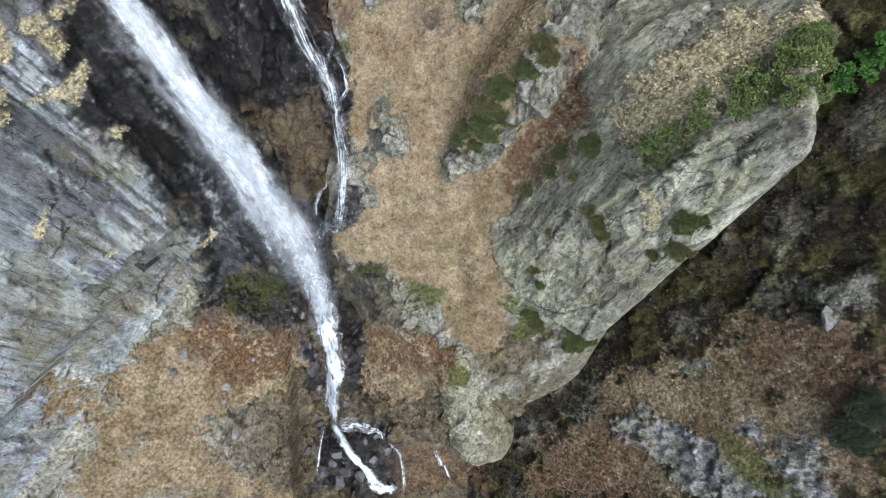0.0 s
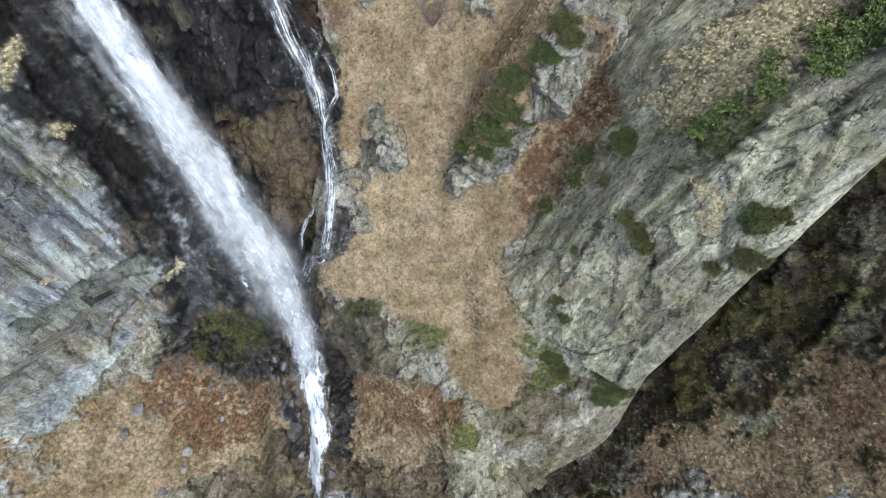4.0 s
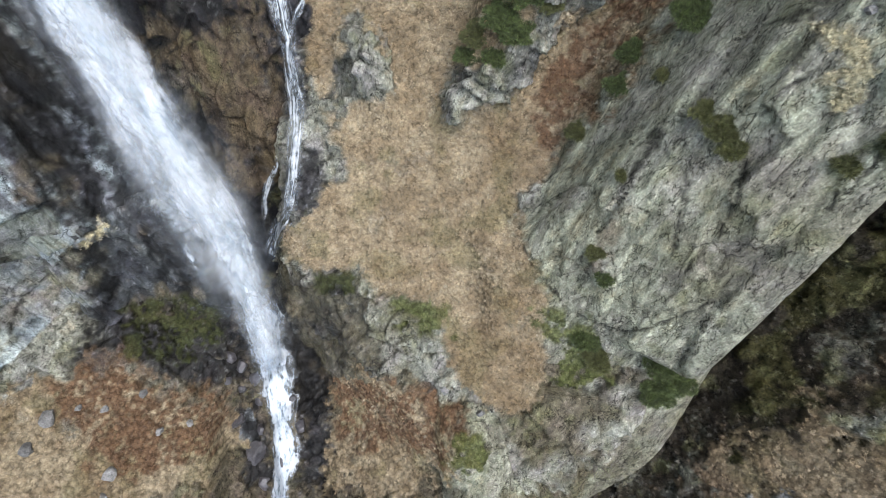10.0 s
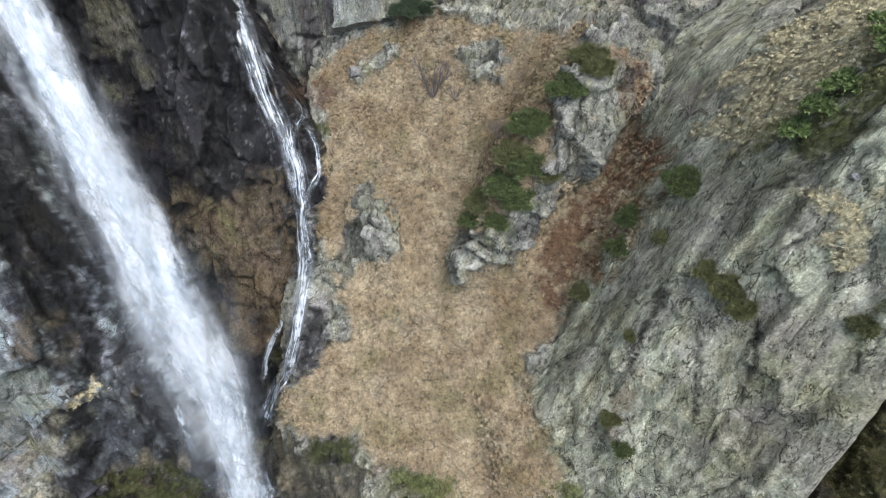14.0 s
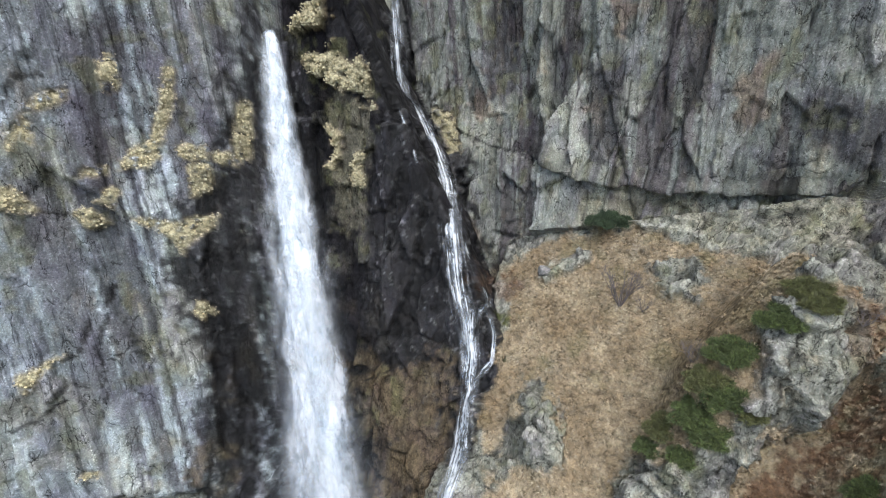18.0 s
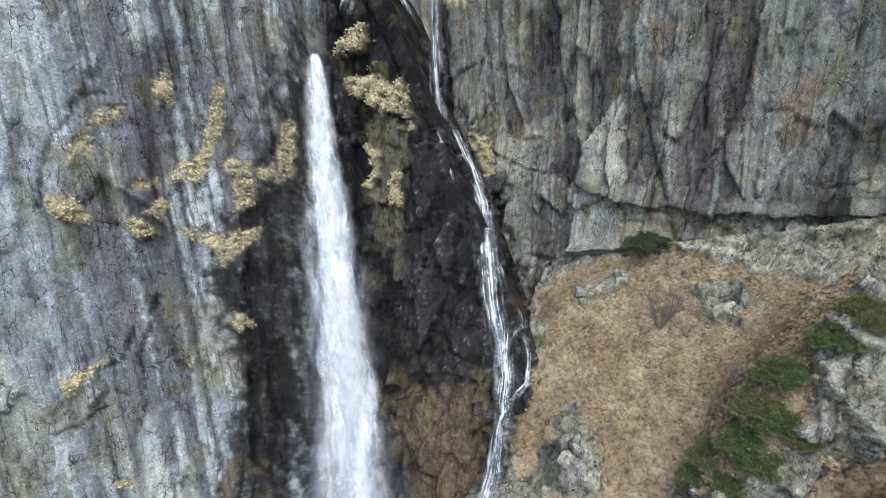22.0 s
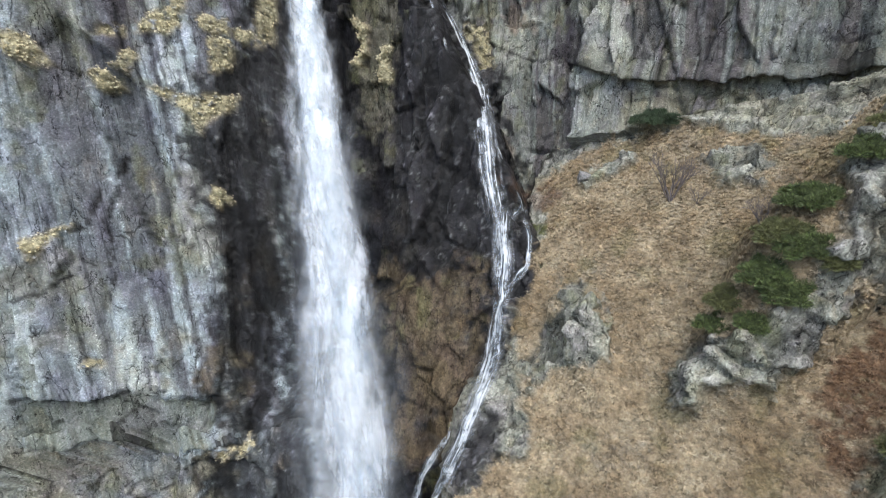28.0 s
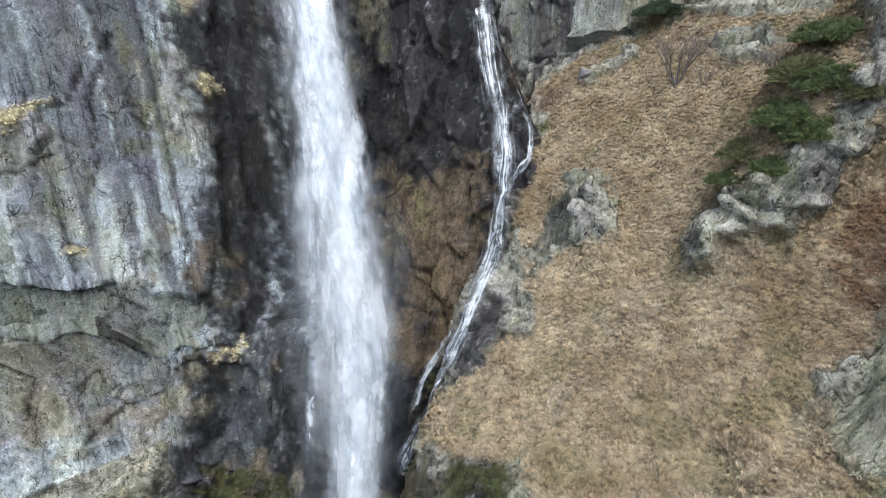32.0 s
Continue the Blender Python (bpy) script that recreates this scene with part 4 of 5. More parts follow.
def build_mountain():
    idx = np.arange(len(SP)).reshape(GRID)
    quads = np.stack([idx[:-1, :-1], idx[:-1, 1:], idx[1:, 1:], idx[1:, :-1]], -1).reshape(-1, 4)
    vote = SREGION[quads]
    qr = vote[:, 0]
    tone = np.concatenate([STONE, SVEG[:, None]], 1)
    for r, name in enumerate(REGIONS):
        q = quads[qr == r]
        used, inv = np.unique(q, return_inverse=True)
        me = mesh_of(name, SP[used], inv.reshape(-1, 4), MOUNTAIN, tone[used])
        kind = np.stack([SWET[used], np.select([SREGION[used] == 0, SREGION[used] == 1, SREGION[used] == 2], [0.3 + 0.6 * step(-98, -86, SP[used, 2]), 0.3, 0.6], 0.0), np.isin(SREGION[used], (3, 4, 5)) * 1.0, np.where(SREGION[used] == 0, 0.54 * SP[used, 0] + 0.84 * SP[used, 1], SP[used, 0])], 1)
        me.attributes.new("kind", "FLOAT_COLOR", "POINT").data.foreach_set("color", kind.astype(np.float32).ravel())
        label, category = LABELS[name]
        tagged(new(name, me), label, category, kind="structure")


build_mountain()
# ---- water ----
def part(name, me, parent, label=""):
    ob = new(name, me)
    ob.parent = parent
    return tagged(ob, label)


def thing(name, at, label, category, group=""):
    ob = new(name)
    ob.location = at
    ob.empty_display_size = 0.2
    return tagged(ob, label, category, group)


def water_material(name, lo, hi, across, along, solid, blue=0.0):
    """White falling water: streaks drawn out along the flow, clear where it tears open and towards its edges."""
    m, n, l, b = nodes_of(name)
    uv = n.new("ShaderNodeAttribute")
    uv.attribute_name = "flow"
    sep = n.new("ShaderNodeSeparateXYZ")
    l.new(uv.outputs["Vector"], sep.inputs[0])
    com = n.new("ShaderNodeCombineXYZ")
    l.new(math_node(n, l, "MULTIPLY", sep.outputs[0], across), com.inputs[0])
    l.new(math_node(n, l, "MULTIPLY", sep.outputs[1], along), com.inputs[1])
    l.new(sep.outputs[2], com.inputs[2])
    streak = noise_node(n, l, com.outputs[0], 1.0, 6, 0.62)
    geo = n.new("ShaderNodeNewGeometry").outputs["Position"]
    slow = n.new("ShaderNodeMapping")
    slow.inputs["Scale"].default_value = (1.0, 1.0, 0.5)
    l.new(geo, slow.inputs["Vector"])
    drops = noise_node(n, l, slow.outputs[0], 1.0, 7, 0.72)
    body = math_node(n, l, "ADD", math_node(n, l, "MULTIPLY", streak, 0.6), math_node(n, l, "MULTIPLY", drops, 0.4))
    fade = n.new("ShaderNodeAttribute")
    fade.attribute_name = "fade"
    torn = body
    body = math_node(n, l, "ADD", body, math_node(n, l, "MULTIPLY_ADD", fade.outputs["Fac"], solid, -solid))
    alpha = n.new("ShaderNodeMapRange")
    alpha.interpolation_type = "SMOOTHSTEP"
    alpha.inputs["From Min"].default_value, alpha.inputs["From Max"].default_value = lo, hi
    l.new(body, alpha.inputs["Value"])
    l.new(mix_node(n, l, fade.outputs["Fac"], ramp_node(n, l, streak, (0.34, (0.27, 0.33, 0.40)), (0.58, (0.47, 0.51, 0.56))), ramp_node(n, l, torn, (0.38, (0.25, 0.32, 0.39)), (0.46, (0.42, 0.485, 0.535)), (0.54, (0.585, 0.62, 0.645)))), b.inputs["Base Color"])
    b.inputs["Roughness"].default_value = 0.6
    b.inputs["Subsurface Weight"].default_value = 0.0
    l.new(math_node(n, l, "MULTIPLY", alpha.outputs[0], fade.outputs["Fac"]), b.inputs["Alpha"])
    bump = n.new("ShaderNodeBump")
    bump.inputs["Strength"].default_value, bump.inputs["Distance"].default_value = 0.35, 0.5
    l.new(body, bump.inputs["Height"])
    l.new(bump.outputs[0], b.inputs["Normal"])
    return m


FALLING = water_material("falling_water", 0.27, 0.52, 2.2, 0.13, 0.34)
VEIL = water_material("thin_veil_of_water", 0.32, 0.8, 2.4, 0.14, 0.28)
MIST = water_material("drifting_spray", 0.22, 1.35, 0.7, 0.06, 0.25)
RILL = water_material("running_water", 0.36, 0.66, 2.8, 0.14, 0.15)
LACE = water_material("lacy_water", 0.40, 0.70, 9.0, 0.13, 0.12)
FOAM = water_material("white_foam", 0.30, 0.5, 1.3, 0.4, 0.24)


def smooth_path(points, count):
    """Points evenly spread on a soft curve through the given ones, with any further columns carried along."""
    q = np.array(points, float)
    t = np.r_[0, np.cumsum(np.linalg.norm(np.diff(q[:, :3], axis=0), axis=1))]
    s = np.linspace(0, t[-1], count)
    out = np.stack([np.interp(s, t, c) for c in q.T], 1)
    for n in range(max(2, count // (2 * len(points)))):
        out[1:-1] = 0.25 * out[:-2] + 0.5 * out[1:-1] + 0.25 * out[2:]
    return out, s


def sheet_of_water(name, points, half, bulge, push, material, seed, columns=25, rows=150, lumpy=0.5, across_dir=(0.84, 0.54, 0.0), power=2.0, shift=0.0, tear=1.0):
    """A curved, lumpy sheet along a falling line. half: its half width; bulge: how far it curves towards the open side."""
    path, s = smooth_path([(*p, w) for p, w in zip(points, half)], rows)
    across = np.array(across_dir, float)
    across /= np.linalg.norm(across)
    out = np.cross(across, (0, 0, 1.0))
    a = np.linspace(-1, 1, columns)
    w = path[:, 3]
    jag = fbm(np.stack([np.zeros(rows), s * 0.22, np.full(rows, seed * 3.1)], 1), 3, seed)
    verts = path[:, None, :3] + (a[None, :, None] + shift) * (w * (1 + 0.2 * jag))[:, None, None] * across
    depth = bulge * (1 - a**2)[None, :] * w[:, None] + push
    p = verts.reshape(-1, 3)
    lump = fbm(p * np.array((0.55, 0.55, 0.16)), 4, seed + 5).reshape(rows, columns)
    verts = verts + (depth + lumpy * lump)[:, :, None] * out
    idx = np.arange(rows * columns).reshape(rows, columns)
    quads = np.stack([idx[:-1, :-1], idx[:-1, 1:], idx[1:, 1:], idx[1:, :-1]], -1).reshape(-1, 4)
    me = mesh_of(name, verts.reshape(-1, 3), quads, material, smooth=True)
    flow = np.stack(np.broadcast_arrays(a[None, :] * w[:, None] * 0.3, s[:, None], np.float64(seed)), -1).reshape(-1, 3)
    me.attributes.new("flow", "FLOAT_VECTOR", "POINT").data.foreach_set("vector", flow.astype(np.float32).ravel())
    ends = np.clip(np.minimum(s / 1.2, (s[-1] - s) / 5.0), 0, 1)
    fade = ((1 - np.abs(a) ** power)[None, :] * (0.25 + 0.75 * ends)[:, None] * (ends > 0)[:, None]).ravel()
    me.attributes.new("fade", "FLOAT", "POINT").data.foreach_set("value", fade.astype(np.float32))
    return me


LEAP = [(-44.4, 55.3, -38.8), (-42.2, 52.5, -45), (-39.7, 49.1, -53), (-37.0, 45.7, -61), (-34.6, 42.6, -69), (-32.4, 39.7, -77), (-30.3, 37.2, -85), (-28.6, 35.3, -92), (-27.6, 33.4, -98), (-27.2, 31.1, -104), (-27.2, 29.2, -109), (-27.3, 27.1, -114), (-27.6, 24.3, -120.5)]
WIDTHS = [0.7, 1.6, 2.4, 2.9, 3.3, 3.6, 3.9, 4.0, 3.5, 2.8, 2.5, 2.5, 2.5]


def build_fall():
    fall = thing("waterfall", LEAP[-1], "tall white plunging waterfall blurred with spray", "waterfall")
    inv = Matrix.Translation(LEAP[-1]).inverted()
    def wide(k, lo=0):
        return [k * w for w in WIDTHS[lo:]]

    made = [
        part("core", sheet_of_water("core", LEAP, wide(0.85), 0.5, 0.0, FALLING, 3, lumpy=0.8, power=3.0), fall, "dense white falling water"),
        part("front_sheet", sheet_of_water("front_sheet", LEAP, wide(1.0), 0.6, 0.6, FALLING, 11, lumpy=1.2, power=2.0, shift=0.06), fall),
        part("veil", sheet_of_water("veil", LEAP, wide(1.25), 0.5, 1.1, VEIL, 17, lumpy=1.6), fall, "thin torn veil of water"),
        part("veil", sheet_of_water("veil", LEAP, wide(1.4), 0.4, 1.7, VEIL, 23, lumpy=1.8, shift=-0.08), fall, "thin torn veil of water"),
        part("spray", sheet_of_water("spray", LEAP[3:], wide(1.8, 3), 0.45, 2.4, MIST, 29, lumpy=2.0, power=1.2), fall, "pale drifting spray"),
        part("spray", sheet_of_water("spray", LEAP[5:], wide(2.1, 5), 0.5, 3.2, MIST, 37, lumpy=2.2, power=1.2, shift=-0.1), fall, "pale drifting spray"),
        part("plume", sheet_of_water("plume", [(x - 2.6 * k, y - 1.7 * k, z) for k, (x, y, z) in zip((0.3, 0.7, 1.0, 1.25, 1.4, 1.5), LEAP[4:10])], [1.6, 2.2, 2.4, 2.3, 2.0, 1.4], 0.4, 2.0, MIST, 53, lumpy=1.8, power=1.2), fall, "thin plume of spray beside the fall"),
        part("side_strand", sheet_of_water("side_strand", [(-38.2, 43.5, -66), (-37.6, 42.2, -78), (-37.2, 40.2, -90), (-37.0, 37.5, -101), (-35.5, 33.0, -111)], [0.2, 0.5, 0.7, 0.8, 0.6], 0.4, 0.6, RILL, 41, columns=7, lumpy=0.8), fall, "thin loose strand of water"),
    ]
    for ob in made:
        ob.matrix_parent_inverse = inv


build_fall()


def stream_mesh(name, path, material, seed, lift=0.25, columns=21, foam=0.12, slim=0.78):
    """A ribbon laid on the ground along sheet coordinates with half widths."""
    rows = max(24, int(len(path) * 24))
    q, s = smooth_path([(u, v, 0.0, w) for u, v, w in path], rows)
    d = np.gradient(q[:, :2], axis=0)
    d /= np.linalg.norm(d, axis=1)[:, None] + 1e-9
    a = np.linspace(-1, 1, columns)
    wig = 0.35 * fbm(np.stack([s * 0.3, np.full(rows, seed * 1.7), np.zeros(rows)], 1), 3, seed)
    w = slim * q[:, 3] * (1 + wig)
    u = q[:, 0][:, None] - d[:, 1][:, None] * a * w[:, None] + 0.6 * wig[:, None] * w[:, None]
    v = q[:, 1][:, None] + d[:, 0][:, None] * a * w[:, None]
    k = index_of(u.ravel(), v.ravel())
    height = (SP[k] @ AWAY).reshape(rows, columns)
    for n in range(3):
        pad = np.pad(height, 1, mode="edge")
        height = np.max([pad[1:-1, 1:-1], pad[:-2, 1:-1], pad[2:, 1:-1], pad[1:-1, :-2], pad[1:-1, 2:]], axis=0)
    for n in range(6):
        pad = np.pad(height, 1, mode="edge")
        height = np.maximum(height, (pad[:-2, 1:-1] + pad[2:, 1:-1] + pad[1:-1, :-2] + pad[1:-1, 2:]) / 4)
    height = height + lift * (1.2 - np.abs(a) ** 2)[None, :]
    verts = (u[..., None] * ALONG + v[..., None] * RISE + height[..., None] * AWAY).reshape(-1, 3)
    verts = verts + foam * fbm(verts * 0.9, 3, seed + 2)[:, None] * AWAY
    idx = np.arange(rows * columns).reshape(rows, columns)
    quads = np.stack([idx[:-1, :-1], idx[:-1, 1:], idx[1:, 1:], idx[1:, :-1]], -1).reshape(-1, 4)
    me = mesh_of(name, verts, quads, material, smooth=True)
    flow = np.stack(np.broadcast_arrays(a[None, :] * w[:, None], s[:, None], np.float64(seed)), -1).reshape(-1, 3)
    me.attributes.new("flow", "FLOAT_VECTOR", "POINT").data.foreach_set("vector", flow.astype(np.float32).ravel())
    fade = ((1 - np.abs(a) ** 2)[None, :] * np.clip(np.minimum(s, s[-1] - s) / 2.5 + 0.15, 0, 1)[:, None]).ravel()
    me.attributes.new("fade", "FLOAT", "POINT").data.foreach_set("value", fade.astype(np.float32))
    return me


SLIDE = [(-33.5, 67.4, -31.1), (-33.9, 67.9, -35.0), (-34.2, 68.3, -40.6), (-34.2, 68.4, -45.8), (-33.7, 68.6, -48.5), (-33.0, 71.1, -50.2), (-31.7, 71.1, -53.0), (-30.6, 71.1, -55.5), (-27.8, 68.4, -59.8), (-25.2, 62.9, -62.1), (-23.1, 58.3, -64.2), (-21.9, 56.4, -69.3), (-20.6, 55.2, -74.0), (-19.8, 54.4, -76.5)]


def build_streams():
    rill = thing("side_fall", on_ground(-14, -40), "slender white side fall sliding down dark rock", "waterfall")
    lower = thing("cascade", on_ground(-26, -93), "foaming white cascade among dark boulders", "stream")
    upper = thing("upper_fall", on_ground(-35, 21), "narrow white water above the main lip", "waterfall")
    for name, seed, push, k in (("main_run", 61, 0.0, 0.8), ("thin_veil", 67, 0.3, 1.8)):
        half = [k * w for w in (0.7, 0.7, 0.7, 0.75, 0.8, 0.8, 0.9, 1.0, 1.1, 1.15, 1.2, 1.2, 1.1, 1.0)]
        ob = part(name, sheet_of_water(name, SLIDE, half, 0.2, push, LACE, seed, columns=15, lumpy=0.35), rill)
        ob.matrix_parent_inverse = Matrix.Translation(rill.location).inverted()
    for owner, name, path, mat, label in (
        (rill, "lower_run", [(-12.6, -9.4, 1.6), (-11.8, -16.2, 1.9), (-11.7, -21.5, 1.9), (-12.1, -29.0, 2.0), (-13.3, -36.8, 2.2), (-15.2, -42.0, 2.2), (-19.4, -45.5, 1.9), (-22.5, -51.2, 1.9)], RILL, ""),
        (rill, "branch", [(-15.4, 1.5, 0.6), (-13.0, -3.6, 0.6), (-10.9, -7.0, 0.7), (-10.1, -9.3, 0.7), (-11.6, -12.2, 0.7)], RILL, "thin side trickle"),
        (rill, "branch", [(-10.3, -9.2, 0.5), (-8.9, -13.0, 0.55), (-8.9, -16.6, 0.55), (-11.4, -19.6, 0.6)], RILL, "thin side trickle"),
        (rill, "branch", [(-22.1, 11.8, 0.4), (-20.3, 7.2, 0.4), (-18.9, 4.0, 0.4)], RILL, "thin side trickle"),
        (rill, "branch", [(-16.4, -33.4, 0.6), (-17.1, -36.0, 0.6), (-18.8, -37.9, 0.7), (-20.4, -40.5, 0.8), (-21.4, -45, 0.7)], RILL, "thin side trickle"),
    ) + (
        (lower, "main_run", [(-25.0, -57, 4.4), (-24.0, -63.1, 4.6), (-23.4, -70.9, 4.6), (-22.8, -77.0, 3.9), (-24.4, -84.7, 3.2), (-25.6, -92.2, 3.6)], FOAM, ""),
        (lower, "branch", [(-25.8, -91.0, 2.6), (-22.4, -95.1, 1.7), (-19.3, -100.9, 1.9), (-17.5, -106.6, 2.2), (-12.7, -110.9, 1.6)], FOAM, ""),
        (lower, "branch", [(-24.6, -91.3, 2.2), (-17.5, -90.4, 2.0), (-13.4, -90.6, 1.6), (-13.7, -94.1, 0.8)], RILL, ""),
        (lower, "branch", [(-28.0, -93.9, 0.9), (-30.1, -99.5, 0.8), (-31.0, -105.4, 0.8)], RILL, ""),
        (lower, "branch", [(-12.3, -91.3, 0.9), (-10.4, -98, 0.8), (-10.7, -111.5, 0.8)], RILL, ""),
        (lower, "branch", [(-2.3, -95.7, 0.9), (-1.3, -105, 1.0), (0.8, -114, 0.9)], RILL, ""),
        (upper, "main_run", [(-31.3, 35, 2.2), (-31.6, 31.5, 2.2), (-31.9, 28.1, 2.2), (-32.5, 24.0, 2.0), (-33.9, 21.3, 1.7)], FOAM, ""),
    ):
        ob = part(name, stream_mesh(name, path, mat, int(abs(path[0][0] * 7 + path[0][1] * 3)) % 97), owner, label)
        ob.matrix_parent_inverse = Matrix.Translation(owner.location).inverted()


build_streams()

# ---- rock roofs over the undercut bands ----
def rock_roof(name, line, out, reach, thick, label, seed):
    """A jutting lip of rock with a true underside, along sheet coordinates."""
    q, s = smooth_path([(u, v, 0.0) for u, v in line], 40 * len(line))
    base = SP[index_of(q[:, 0], q[:, 1])]
    for n in range(6):
        base[1:-1] = (base[:-2] + base[1:-1] * 2 + base[2:]) / 4
    out = np.array((*out, 0.0)) / np.hypot(*out)
    ends = np.clip(np.minimum(s, s[-1] - s) / 4.0, 0, 1)
    amp = reach * ends * (0.75 + 0.5 * fbm(base * 0.25, 3, seed))
    drop = 0.5 * fbm(base * 0.4, 3, seed + 3)
    rows = []
    for o, z in ((-1.2, 3.6), (-0.1, 2.6), (0.5, 1.5), (0.85, 0.7), (1.0, 0.0), (0.95, -0.16), (0.55, -0.22), (-0.1, -0.2), (-1.5, -0.3)):
        rows.append(base + out * (o * amp)[:, None] + np.array((0, 0, 1.0)) * (z * thick * (0.6 + 0.4 * ends) + drop)[:, None])
    v = np.stack(rows, 1)
    shape = v.shape[:2]
    v = v.reshape(-1, 3)
    v = v + 0.28 * fbm(v * 0.9, 4, seed + 5)[:, None] * out + 0.2 * fbm(v * 1.3, 3, seed + 7)[:, None] * np.array((0, 0, 1.0))
    idx = np.arange(len(v)).reshape(shape)
    quads = np.stack([idx[:-1, :-1], idx[1:, :-1], idx[1:, 1:], idx[:-1, 1:]], -1).reshape(-1, 4)
    near = np.repeat(index_of(q[:, 0], q[:, 1] + 1.5), shape[1])
    me = mesh_of(name, v, quads, MOUNTAIN, np.concatenate([STONE[near], 0 * SVEG[near][:, None]], 1))
    kind = np.tile((0.0, 1.0, 0.0, 1.0), (len(v), 1))
    me.attributes.new("kind", "FLOAT_COLOR", "POINT").data.foreach_set("color", kind.astype(np.float32).ravel())
    tagged(new(name, me), label, "rock ledge", kind="structure")


rock_roof("rock_roof_north", [(-7.6, 14.2), (-3.0, 11.7), (2.5, 9.4), (9.7, 8.0), (17.3, 6.8), (24.2, 6.1), (28.4, 6.0), (31.7, 5.2)], (-0.19, -0.98), 2.2, 0.8, "grey rock roof overhanging a pale band", 3)
rock_roof("rock_roof_west", [(-55.1, -41.0), (-53.5, -40.6), (-51.4, -39.8), (-49.0, -38.4)], (0.84, -0.54), 1.6, 0.6, "grey undercut ledge low on the striped cliff", 13)
rock_roof("rock_roof_low", [(-55.4, -45.8), (-52.6, -44.8), (-51.7, -43.4), (-42.7, -41.9), (-40.2, -40.8)], (0.84, -0.54), 1.2, 0.5, "grey stepped ledge low on the striped cliff", 23)
# ---- plants ----
def leaf_material(name, colour, spread=0.45, rough=0.7, own=False):
    """Leaves and blades: a colour that differs from leaf to leaf."""
    m, n, l, b = nodes_of(name)
    isle = n.new("ShaderNodeNewGeometry").outputs["Random Per Island"]
    vary = ramp_node(n, l, isle, (0.0, 1 - spread), (0.6, 1.0), (1.0, 1 + spread))
    if own:
        a = n.new("ShaderNodeAttribute")
        a.attribute_name = "tone"
        base = a.outputs["Color"]
    else:
        tint = n.new("ShaderNodeRGB")
        tint.outputs[0].default_value = (*colour, 1)
        base = tint.outputs[0]
    geo = n.new("ShaderNodeNewGeometry").outputs["Position"]
    patchy = ramp_node(n, l, noise_node(n, l, geo, 0.8, 3), (0.3, 0.75), (0.7, 1.25))
    l.new(mix_node(n, l, 1.0, mix_node(n, l, 1.0, base, vary, "MULTIPLY"), patchy, "MULTIPLY"), b.inputs["Base Color"])
    b.inputs["Roughness"].default_value = rough
    return m


def bark_material(name, colour):
    m, n, l, b = nodes_of(name)
    geo = n.new("ShaderNodeNewGeometry").outputs["Position"]
    k = noise_node(n, l, geo, 9.0, 4, 0.7)
    l.new(mix_node(n, l, k, tuple(0.5 * c for c in colour), tuple(1.4 * c for c in colour)), b.inputs["Base Color"])
    b.inputs["Roughness"].default_value = 0.9
    return m


DRY = leaf_material("dry_grass", (0.4, 0.3, 0.18), 0.25, 0.9, own=True)
NEEDLE = leaf_material("pine_needles", (0.066, 0.088, 0.026), 0.7)
OLIVE = leaf_material("olive_needles", (0.088, 0.092, 0.032), 0.5)
DEEP = leaf_material("dark_needles", (0.035, 0.055, 0.025), 0.5)
LEAFY = leaf_material("shrub_leaves", (0.12, 0.165, 0.05), 0.5)
BRIGHT = leaf_material("fresh_leaves", (0.065, 0.17, 0.028), 0.45)
BARK = bark_material("grey_bark", (0.13, 0.11, 0.10))


def blade_clump(blades, seed):
    """Places and triangles of one tussock of arching blades, one metre long."""
    r = np.random.RandomState(seed)
    verts, tris = [], []
    for n in range(blades):
        turn = 2 * math.pi * (n + r.uniform(-0.4, 0.4)) / blades
        c, s = math.cos(turn), math.sin(turn)
        out, rise, wide = r.uniform(0.35, 0.8), r.uniform(0.3, 0.6), r.uniform(0.03, 0.06)
        k = len(verts)
        for along, up, half in ((0.05, -0.15, wide), (0.45 * out, rise, 0.8 * wide)):
            for side in (-1, 1):
                verts.append((along * c - side * half * s, along * s + side * half * c, up))
        droop = rise * r.uniform(0.2, 0.8)
        verts.append((out * c, out * s, droop))
        tris += [(k, k + 1, k + 3), (k, k + 3, k + 2), (k + 2, k + 3, k + 4)]
    return np.array(verts), np.array(tris)


